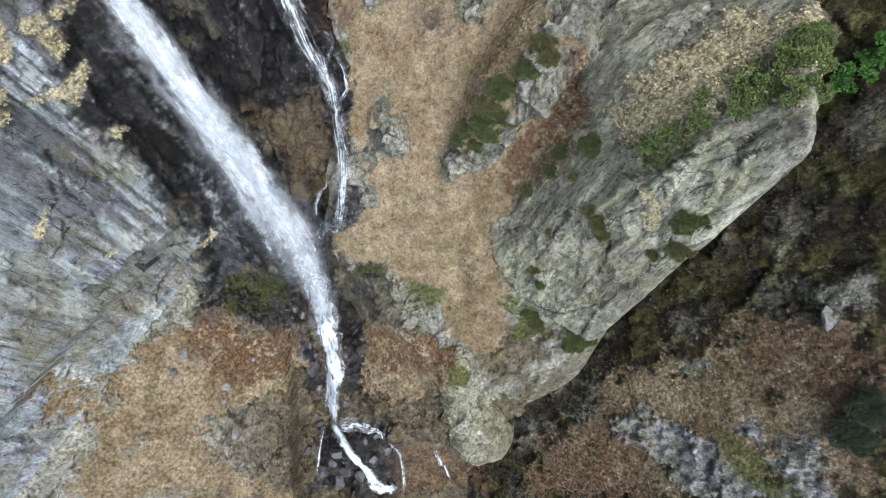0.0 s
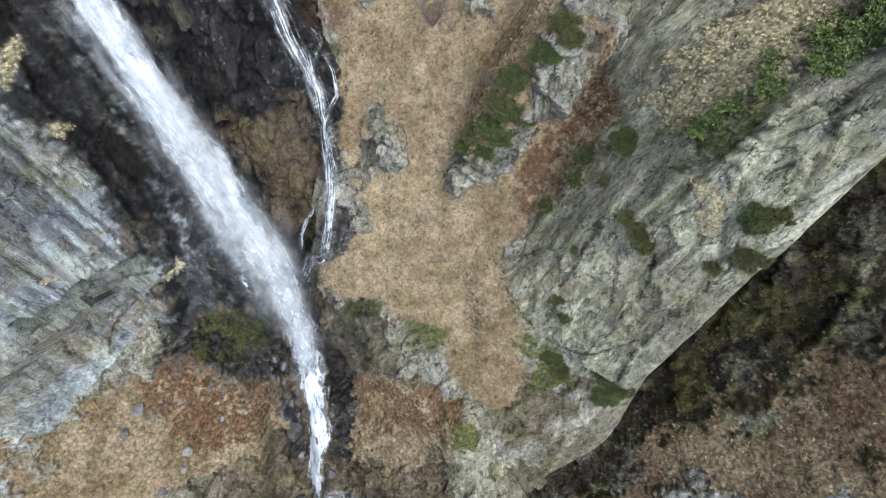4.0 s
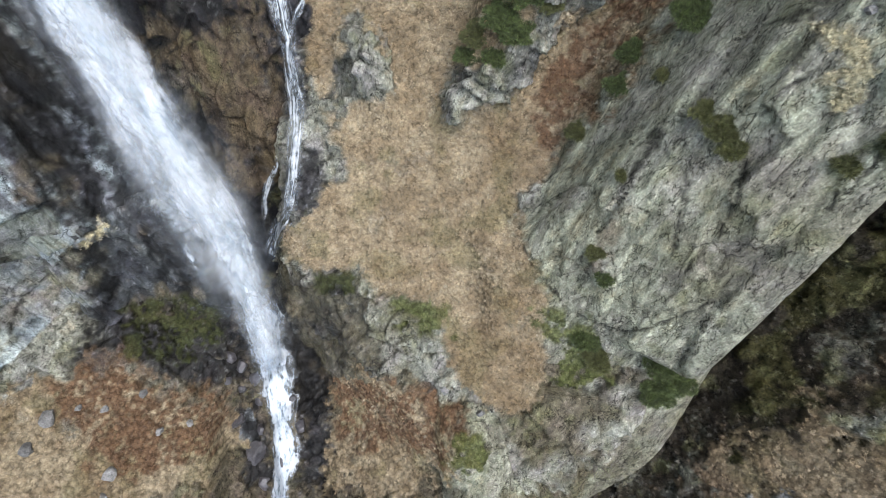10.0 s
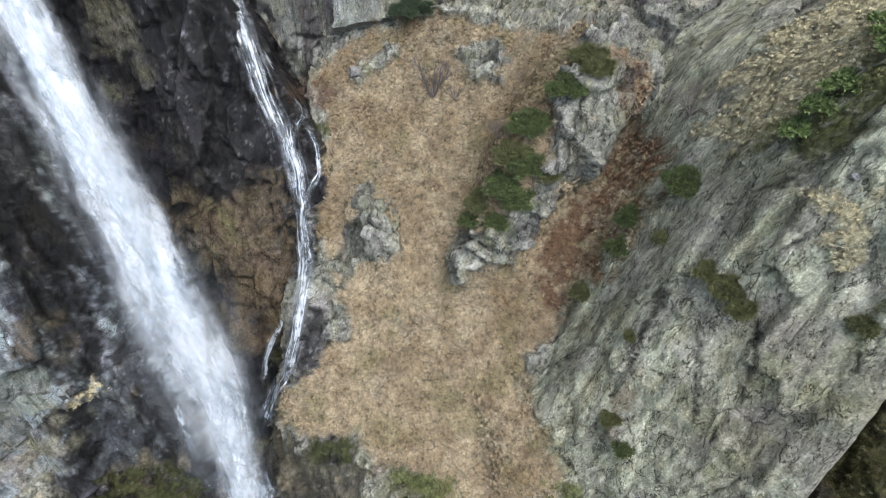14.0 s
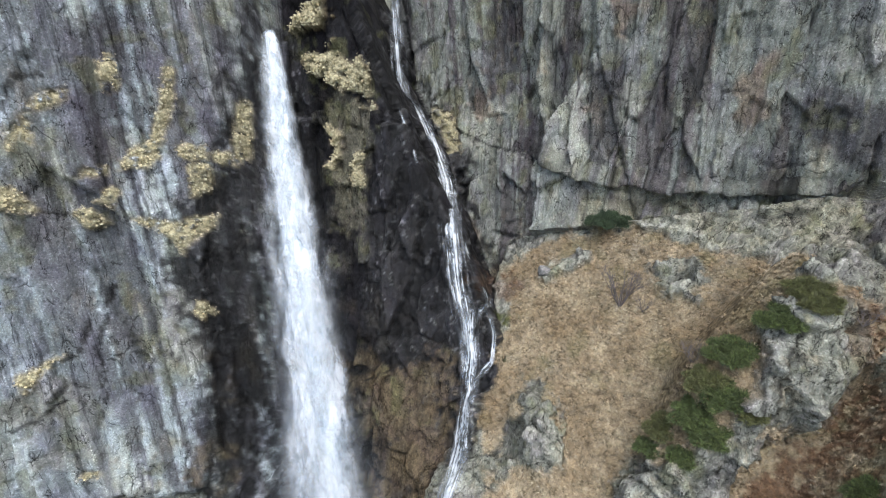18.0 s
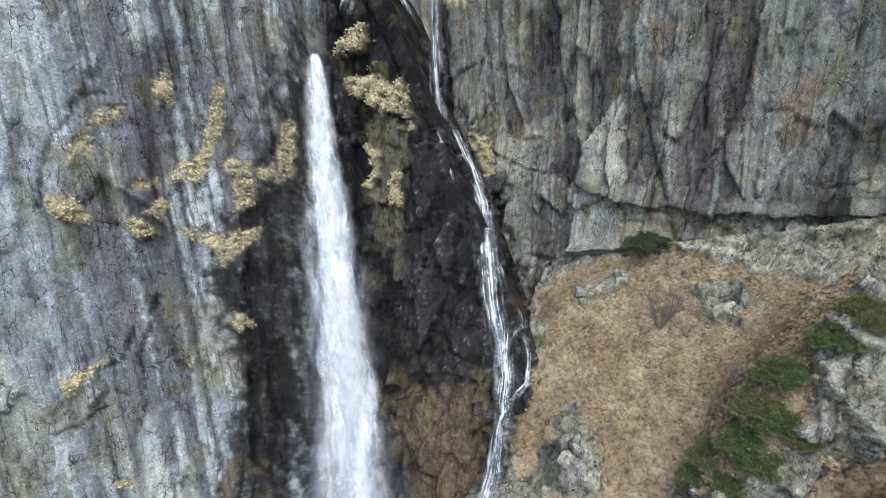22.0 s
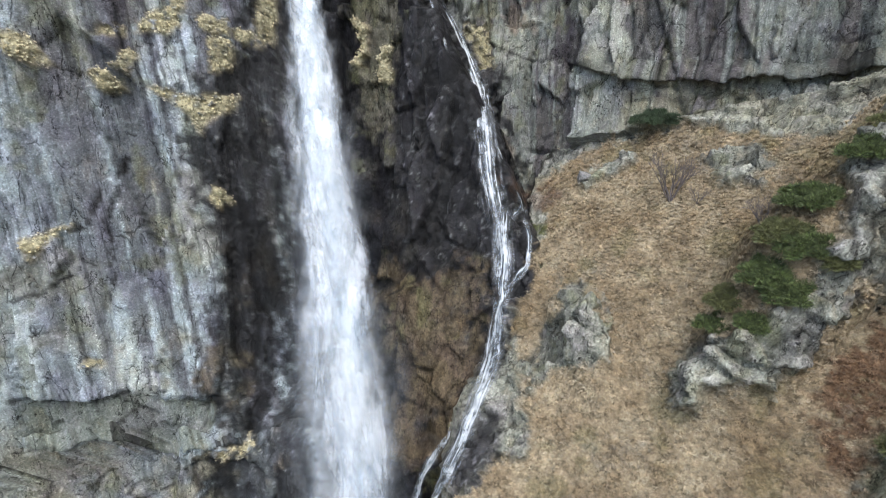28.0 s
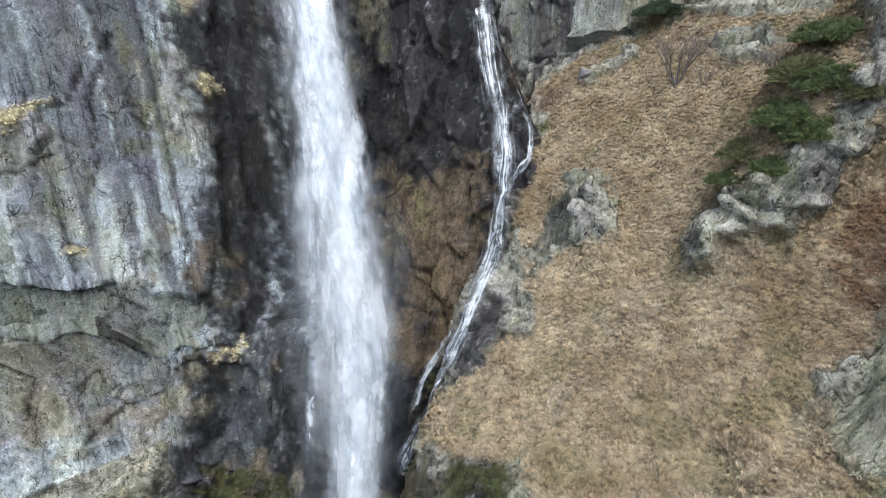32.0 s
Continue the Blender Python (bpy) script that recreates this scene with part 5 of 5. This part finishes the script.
def scatter(name, spots, sizes, tones, material, label, blades=12):
    """Tussocks at grid points, leaning with the slope, as one piece of ground cover."""
    r = np.random.RandomState(len(spots))
    clumps = [blade_clump(blades, 100 + n) for n in range(5)]
    allv, allt, allc, base = [], [], [], 0
    which = r.randint(0, 5, len(spots))
    for n, (cv, ct) in enumerate(clumps):
        pick = np.nonzero(which == n)[0]
        if not len(pick):
            continue
        ang = r.uniform(0, 2 * math.pi, len(pick))
        c, s = np.cos(ang)[:, None], np.sin(ang)[:, None]
        x = cv[:, 0] * c - cv[:, 1] * s
        y = cv[:, 0] * s + cv[:, 1] * c
        up = SN[spots[pick]] * 0.5 + np.array((0, 0, 0.6))
        up /= np.linalg.norm(up, axis=1)[:, None]
        e1 = np.cross(up, (0.0, 1.0, 0.05))
        e1 /= np.linalg.norm(e1, axis=1)[:, None]
        e2 = np.cross(up, e1)
        size = sizes[pick][:, None, None]
        lean = np.stack([0 * x, 0 * x, 0 * x], -1) + (cv[:, 2][None, :, None] * 0.35) * np.array((-0.1, -0.9, -0.3))
        off = r.uniform(-0.3, 0.3, (len(pick), 2))
        root = SP[spots[pick]] + off[:, :1] * ALONG + off[:, 1:] * RISE * 0.7
        v = root[:, None, :] + size * (x[..., None] * e1[:, None] + y[..., None] * e2[:, None] + cv[:, 2][None, :, None] * up[:, None] + lean)
        allv.append(v.reshape(-1, 3))
        allt.append((ct[None] + base + (np.arange(len(pick)) * len(cv))[:, None, None]).reshape(-1, 3))
        allc.append(np.repeat(tones[pick], len(cv), 0))
        base += v.shape[0] * v.shape[1]
    tone = np.concatenate(allc)
    me = mesh_of(name, np.concatenate(allv), np.concatenate(allt), material, np.concatenate([tone, np.ones((len(tone), 1))], 1))
    tagged(new(name, me), label, "grass", kind="stuff")


def build_grass():
    r = np.random.RandomState(4)
    core = (SU > -80) & (SU < 62) & (SV > -114) & (SV < 32)
    for name, mask, count, lo, hi, gain, label in (
        ("meadow_grass", (SMASK["meadow"] > 0.5) & (SGRASS > 0.45), 24000, 0.25, 0.6, 1.0, "dense tan tussocks of dry meadow grass"),
        ("gorge_grass", (SMASK["floor"] > 0.5) & (SGRASS > 0.5), 12000, 0.22, 0.55, 1.0, "short brown tussocks on the gorge floor"),
        ("bank_grass", (SREGION == 6) & (SMASK["slab"] < 0.4), 9000, 0.25, 0.65, 1.5, "sparse straw tufts on the dark ravine bank"),
        ("ledge_grass", (SMASK["straw"] + SMASK["tuft"] > 0.4), 6000, 0.22, 0.5, 1.2, "pale straw tufts on rock ledges"),
        ("moss_tufts", (SMASK["moss"] > 0.4) & (SVEG > 0.4), 700, 0.2, 0.45, 1.1, "low green tufts of moss and herbs"),
    ):
        spots = np.nonzero(mask & core)[0]
        spots = spots[r.permutation(len(spots))[:count]]
        size = r.uniform(lo, hi, len(spots)) ** 1.0
        bright = r.uniform(0.75, 1.35, (len(spots), 1))
        warm = r.uniform(-0.03, 0.03, (len(spots), 1)) * np.array((1.0, 0.2, -0.8))
        scatter(name, spots, size, np.clip(STONE[spots] * gain * bright * (1 + warm * 2), 0, 0.8), DRY, label)


build_grass()


def tube(points, radii, sides=5):
    """Places and quads of a tapered limb."""
    pts = [Vector(p) for p in points]
    verts, quads = [], []
    for n, (p, r) in enumerate(zip(pts, radii)):
        d = (pts[min(n + 1, len(pts) - 1)] - pts[max(n - 1, 0)]).normalized()
        e = d.orthogonal().normalized()
        f = d.cross(e)
        for k in range(sides):
            a = 2 * math.pi * k / sides
            verts.append(p + r * (math.cos(a) * e + math.sin(a) * f))
        if n:
            b = (n - 1) * sides
            quads += [(b + k, b + (k + 1) % sides, b + sides + (k + 1) % sides, b + sides + k) for k in range(sides)]
    return verts, quads


def tubes_mesh(name, limbs, material):
    verts, quads = [], []
    for points, radii in limbs:
        v, q = tube(points, radii)
        quads += [tuple(i + len(verts) for i in f) for f in q]
        verts += [tuple(p) for p in v]
    return mesh_of(name, np.array(verts), np.array(quads), material, smooth=True)


def crown_mesh(name, pads, material, rand, leaf, wide, per):
    """A crown of shoots on rounded pads: each shoot is a fan of narrow leaves."""
    verts, tris = [], []
    for centre, radius, flat in pads:
        for n in range(int(per * radius * radius) + 12):
            z = rand.uniform(-0.25, 1.0)
            a = rand.uniform(0, 2 * math.pi)
            h = math.sqrt(max(0.0, 1 - z * z))
            d = Vector((h * math.cos(a), h * math.sin(a), z))
            reach = rand.uniform(0.72, 1.08)
            at = Vector(centre) + Vector((d.x * radius, d.y * radius, d.z * radius * flat)) * reach
            aim = (Vector((1.2 * d.x, 1.2 * d.y, 0.5 * d.z + 0.35)) + Vector([rand.uniform(-0.3, 0.3) for k in range(3)])).normalized()
            e = aim.orthogonal().normalized()
            f = aim.cross(e)
            for k in range(5):
                b = 2 * math.pi * (k + rand.random()) / 5
                side = math.cos(b) * e + math.sin(b) * f
                size = leaf * rand.uniform(0.7, 1.3)
                tip = at + (aim * 0.8 + side * 0.65) * size
                cross = aim.cross(side).normalized() * (wide * size)
                i = len(verts)
                verts += [tuple(at - cross - aim * 0.15 * size), tuple(at + cross - aim * 0.15 * size), tuple(tip)]
                tris.append((i, i + 1, i + 2))
    return mesh_of(name, np.array(verts), np.array(tris), material)


def bush(name, u, v, width, height, material, label, category, group, seed, leaf=0.27, wide=0.17, per=230, pads=9):
    """A low spreading bush: forked trunk, limbs and a lobed crown."""
    rand = random.Random(seed)
    at = on_ground(u, v)
    up = (Vector(SN[index_of(np.array([u]), np.array([v]))[0]]) * 0.6 + Vector((0, 0, 0.6))).normalized()
    e = up.cross(Vector((0, 1, 0.02))).normalized()
    f = up.cross(e).normalized()
    owner = thing(name, at, label, category, group)
    lobes, limbs = [], []
    for n in range(pads):
        a = 2.4 * n + rand.uniform(-0.4, 0.4)
        d = 0.5 * width * math.sqrt((n + 0.3) / pads) * rand.uniform(0.75, 1.05)
        size = width * rand.uniform(0.10, 0.2)
        tall = height * rand.uniform(0.25, 0.62) * (1.1 - 0.8 * d / width)
        c = e * (d * math.cos(a)) + f * (d * math.sin(a) * 0.8) + up * tall
        lobes.append((c, size, rand.uniform(0.45, 0.7)))
        bend = c * 0.5 + up * (0.12 * height) + Vector([rand.uniform(-0.1, 0.1) * width for k in range(3)]) * 0.5
        limbs.append(([(0, 0, -0.1), bend, c], [0.035 * height + 0.03, 0.03 * height + 0.02, 0.015]))
    part("trunk", tubes_mesh("trunk", [([Vector((0, 0, -0.5)), up * (0.22 * height), up * (0.45 * height)], [0.07 * height + 0.05, 0.05 * height + 0.04, 0.03])], BARK), owner)
    for limb in limbs:
        part("limb", tubes_mesh("limb", [limb], BARK), owner)
    part("crown", crown_mesh("crown", lobes, material, rand, leaf, wide, per), owner)
    return owner


def build_bushes():
    n = 0
    for u, v, w, h, mat, label in (
        (15.3, -16.6, 5.2, 2.0, NEEDLE, "fresh green dwarf pine leaning off a rock rib"),
        (19.1, -14.2, 4.8, 2.0, NEEDLE, "rounded green dwarf pine on a grey rock rib"),
        (21.1, -10.8, 4.2, 1.6, OLIVE, "olive green dwarf pine in a rock cleft"),
        (21.8, -12.5, 3.4, 1.2, OLIVE, "olive green dwarf pine in a rock cleft"),
        (13.0, -19.2, 4.4, 1.4, OLIVE, "spreading dwarf pine at the meadow's edge"),
        (14.4, -20.8, 4.6, 1.5, NEEDLE, "spreading dwarf pine at the meadow's edge"),
        (12.3, -22.2, 5.0, 1.5, NEEDLE, "spreading dwarf pine at the meadow's edge"),
        (16.6, -21.9, 3.2, 1.2, OLIVE, "small olive dwarf pine beside a rock step"),
        (10.3, -23.3, 4.4, 1.2, OLIVE, "spreading dwarf pine at the meadow's edge"),
        (13.6, -23.8, 4.6, 1.4, NEEDLE, "olive dwarf pine over a rock step"),
        (9.2, -25.4, 3.6, 1.1, NEEDLE, "small dwarf pine over a rock step"),
        (11.6, -26.0, 3.4, 1.1, NEEDLE, "small dwarf pine over a rock step"),
    ) + (
        (27.2, -25.2, 5.2, 2.2, NEEDLE, "dense green dwarf pine on the buttress edge"),
        (24.3, -27.6, 3.8, 1.6, NEEDLE, "small green dwarf pine on the buttress edge"),
        (22.9, -30.5, 3.6, 1.4, NEEDLE, "small green dwarf pine on the buttress edge"),
        (19.8, -34.6, 3.2, 1.0, OLIVE, "low olive shrub on pale rock"),
        (24.8, -29.8, 1.8, 0.8, OLIVE, "low olive shrub on pale rock"),
        (25.2, -33.0, 2.8, 0.8, OLIVE, "low olive shrub on pale rock"),
        (25.8, -34.6, 3.2, 0.8, OLIVE, "low olive shrub on pale rock"),
        (26.3, -36.1, 2.4, 0.7, OLIVE, "low olive shrub on pale rock"),
        (33.6, -30.8, 4.2, 1.4, NEEDLE, "green dwarf pine on the buttress face"),
        (34.9, -30.4, 3.2, 1.1, OLIVE, "olive dwarf pine on the buttress face"),
        (33.9, -35.4, 4.0, 0.8, OLIVE, "flat olive shrub on the buttress face"),
        (31.8, -37.2, 2.0, 0.7, OLIVE, "flat olive shrub on the buttress face"),
        (20.7, -38.3, 1.5, 0.6, OLIVE, "tiny olive shrub in a rock crack"),
        (18.8, -46.2, 2.4, 0.9, OLIVE, "low olive shrub in a rock crack"),
        (19.6, -49.2, 2.4, 0.9, NEEDLE, "low green shrub in a rock crack"),
        (19.0, -57.6, 3.8, 0.9, NEEDLE, "low green shrub at the buttress foot"),
        (20.4, -60.4, 3.6, 0.8, OLIVE, "low olive shrub at the buttress foot"),
        (28.0, -63.6, 6.4, 2.4, NEEDLE, "wide green dwarf pine at the buttress foot"),
        (26.0, -64.6, 4.6, 1.8, NEEDLE, "green dwarf pine at the buttress foot"),
        (27.0, -60.2, 4.4, 1.8, NEEDLE, "green dwarf pine at the buttress foot"),
        (5.0, 4.0, 4.6, 1.0, DEEP, "dark low juniper under the overhanging cliff"),
        (7.0, 3.6, 3.0, 0.8, DEEP, "dark low juniper under the overhanging cliff"),
        (58.9, -65.2, 7.0, 3.0, DEEP, "large dark green bush on the ravine bank"),
        (60.2, -60.8, 7.0, 3.2, DEEP, "large dark green bush on the ravine bank"),
    ):
        n += 1
        bush("dwarf_pine", u, v, 0.82 * w, 0.9 * h, mat, label, "dwarf pine", "dwarf pines on the rocks", 200 + n, leaf=0.36, wide=0.1, per=300, pads=10 + 2 * int(w))
    for u, v, w in ((37.9, -17.0, 4.5), (40.7, -14.2, 5), (43.2, -13.1, 5), (45.8, -11.0, 5), (42.0, -15.4, 4.5), (39.6, -16.2, 4.5), (41.3, -14.9, 5), (44.6, -11.8, 5), (39.2, -15.6, 5), (44.3, -13.2, 4), (46.3, -11.6, 4), (30.9, -22.9, 2.6), (31.7, -21.8, 2.8), (32.6, -20.7, 3), (34.3, -19.1, 3), (35.7, -17.0, 3)):
        n += 1
        bush("leafy_shrub", u, v, w, 0.7, LEAFY, "dense leafy green shrub on the buttress top", "shrub", "shrubs on the buttress top", 300 + n, leaf=0.3, wide=0.34, per=120, pads=10)
    for u, v, w in ((59.6, -18.8, 4), (61.2, -16.6, 5), (63.0, -14.0, 5)):
        n += 1
        bush("leafy_shrub", u, v, w, 2.2, BRIGHT, "bright green leafy bush in the shaded ravine", "shrub", "bright shrubs in the ravine", 300 + n, leaf=0.36, wide=0.36, per=110)


build_bushes()


def bare_shrub(u, v, height, spread, label, seed):
    """A leafless shrub of forked twigs."""
    rand = random.Random(seed)
    owner = thing("bare_shrub", on_ground(u, v), label, "shrub", "leafless shrubs")
    stems = []

    def grow(at, d, length, radius, depth):
        mid = at + d * (0.5 * length) + Vector([rand.uniform(-0.06, 0.06) * length for k in range(3)])
        end = at + d * length
        limbs.append(([at, mid, end], [radius, 0.8 * radius, 0.55 * radius]))
        if depth:
            for k in range(rand.choice((2, 3, 3))):
                turn = (d + Vector([rand.uniform(-1, 1) * spread for k in range(3)]) + Vector((0, 0, 0.12))).normalized()
                grow(at + d * (length * rand.uniform(0.55, 1.0)), turn, length * rand.uniform(0.55, 0.8), radius * 0.55, depth - 1)

    for n in range(8):
        limbs = []
        a = 2 * math.pi * n / 8 + rand.uniform(-0.3, 0.3)
        grow(Vector((0, 0, -0.1)), Vector((spread * math.cos(a), spread * math.sin(a) - 0.15, 1.0)).normalized(), height * 0.42, 0.016 * height, 4)
        part("stem", tubes_mesh("stem", limbs, BARK), owner)
    return owner


for u, v, h, sp, label, seed in (
    (6.4, -8.3, 6.0, 0.5, "grey leafless shrub standing in dry meadow grass", 5),
    (9.0, -9.0, 2.4, 0.7, "small leafless shrub in dry meadow grass", 6),
    (29.7, -18.2, 4.2, 0.9, "pale dead shrub lying in the rusty gully", 7),
    (11.9, -16.9, 3.0, 0.6, "thin leafless shrub at the meadow's edge", 8),
    (25.5, -13.5, 2.6, 0.8, "pale dead shrub in the rusty gully", 9),
    (-48.0, -96.0, 4.0, 0.9, "bare grey shrub on the gorge floor", 10),
    (-42.0, -99.0, 3.6, 0.9, "bare grey shrub on the gorge floor", 11),
    (21.0, -77.0, 3.6, 0.8, "bare twiggy shrub in the shaded ravine", 12),
):
    bare_shrub(u, v, h, sp, label, seed)
# ---- loose stones ----
def stone_material(name, colour, rough):
    m, n, l, b = nodes_of(name)
    geo = n.new("ShaderNodeNewGeometry").outputs["Position"]
    a = noise_node(n, l, geo, 1.3, 6, 0.7)
    g = noise_node(n, l, geo, 7.0, 4, 0.75)
    k = mix_node(n, l, 1.0, ramp_node(n, l, a, (0.3, 0.5), (0.7, 1.5)), ramp_node(n, l, g, (0.35, 0.55), (0.65, 1.5)), "MULTIPLY")
    own = n.new("ShaderNodeObjectInfo").outputs["Random"]
    k = mix_node(n, l, 1.0, k, ramp_node(n, l, own, (0.0, 0.7), (1.0, 1.3)), "MULTIPLY")
    l.new(mix_node(n, l, 1.0, colour, k, "MULTIPLY"), b.inputs["Base Color"])
    b.inputs["Roughness"].default_value = rough
    bump = n.new("ShaderNodeBump")
    bump.inputs["Strength"].default_value, bump.inputs["Distance"].default_value = 0.7, 0.3
    l.new(a, bump.inputs["Height"])
    l.new(bump.outputs[0], b.inputs["Normal"])
    return m


WETSTONE = stone_material("wet_boulder", (0.05, 0.047, 0.05), 0.35)
DRYSTONE = stone_material("dry_boulder", (0.14, 0.137, 0.13), 0.9)


def boulder(u, v, size, material, label, group, seed):
    rand = random.Random(seed)
    bm = bmesh.new()
    bmesh.ops.create_icosphere(bm, subdivisions=3, radius=1.0)
    co = np.array([v.co for v in bm.verts])
    cuts = [(Vector([rand.gauss(0, 1) for k in range(3)]).normalized(), rand.uniform(0.5, 0.85)) for n in range(11)]
    for d, h in cuts:
        over = co @ np.array(d) - h
        co = co - np.clip(over, 0, None)[:, None] * np.array(d) * 0.92
    co = co * (1 + 0.08 * fbm(co * 2.2 + seed, 3, seed)[:, None])
    co = co * np.array((rand.uniform(0.8, 1.25), rand.uniform(0.8, 1.2), rand.uniform(0.6, 0.85))) * size
    for v3, c in zip(bm.verts, co):
        v3.co = c
    me = bpy.data.meshes.new("boulder")
    bm.to_mesh(me)
    bm.free()
    me.materials.append(material)
    ob = new("boulder", me)
    ob.matrix_world = Matrix.Translation(on_ground(u, v) + Vector((0, 0, 0.15 * size))) @ pose(0, 0, 0, rand.uniform(-25, 25), rand.uniform(-25, 25), rand.uniform(0, 360))
    return tagged(ob, label, "boulder", group)


def build_boulders():
    dry = "lichen-grey boulder lying in brown grass"
    wet = "dark wet boulder beside the foaming stream"
    n = 0
    for u, v, s in ((-51.3, -65.5, 1.6), (-53.6, -68.8, 1.4), (-44.9, -74.9, 1.5), (-35.2, -71.5, 0.9), (-45.2, -66.4, 0.9), (-48.2, -65.4, 0.8), (-40.7, -65.9, 1.0), (-38.9, -71.4, 0.8), (-45.6, -77.3, 1.0), (-2.9, -3.5, 1.5), (2.6, -64.7, 0.9), (6.5, -67.4, 0.9), (30.9, -27.4, 0.6), (58.6, -50.9, 2.2), (-47.2, -82.5, 1.5), (-48.9, -79.6, 1.3), (-44.6, -84.2, 1.2)):
        n += 1
        boulder(u, v, 0.8 * s, DRYSTONE, dry, "boulders in the grass", n)
    for u, v, s in ((-27.3, -69.5, 1.2), (-29.1, -70.5, 1.0), (-28.9, -82.1, 1.9), (-19.9, -76.3, 1.3), (-27.9, -78.5, 1.0), (-28.6, -66.5, 1.1), (-29.6, -64.8, 1.1), (-30.4, -68.0, 0.9), (-26.9, -73.4, 0.8), (-24.6, -97.1, 1.7), (-25.4, -94.6, 1.3), (-21.4, -98.1, 1.5), (-29.5, -94.5, 1.4), (-29.3, -104.3, 1.8), (-15.3, -92.6, 1.4), (-17.9, -93.4, 1.2), (-20.6, -104.3, 1.7), (-28.4, -87.0, 1.5), (-26.8, -100.8, 1.4), (-23.2, -102.4, 1.6), (-13.4, -97.5, 1.3), (-16.6, -98.8, 1.1), (-9.6, -93.5, 1.0), (-32.4, -98.8, 1.3), (-25.5, -106.8, 1.7), (-21.7, -86.8, 1.2), (-23.0, -81.0, 0.8), (-26.4, -85.0, 0.7), (-21.2, -72.5, 0.9), (-30.8, -76.0, 1.3)):
        n += 1
        boulder(u, v, s, WETSTONE, wet, "boulders in the stream", 50 + n)


build_boulders()
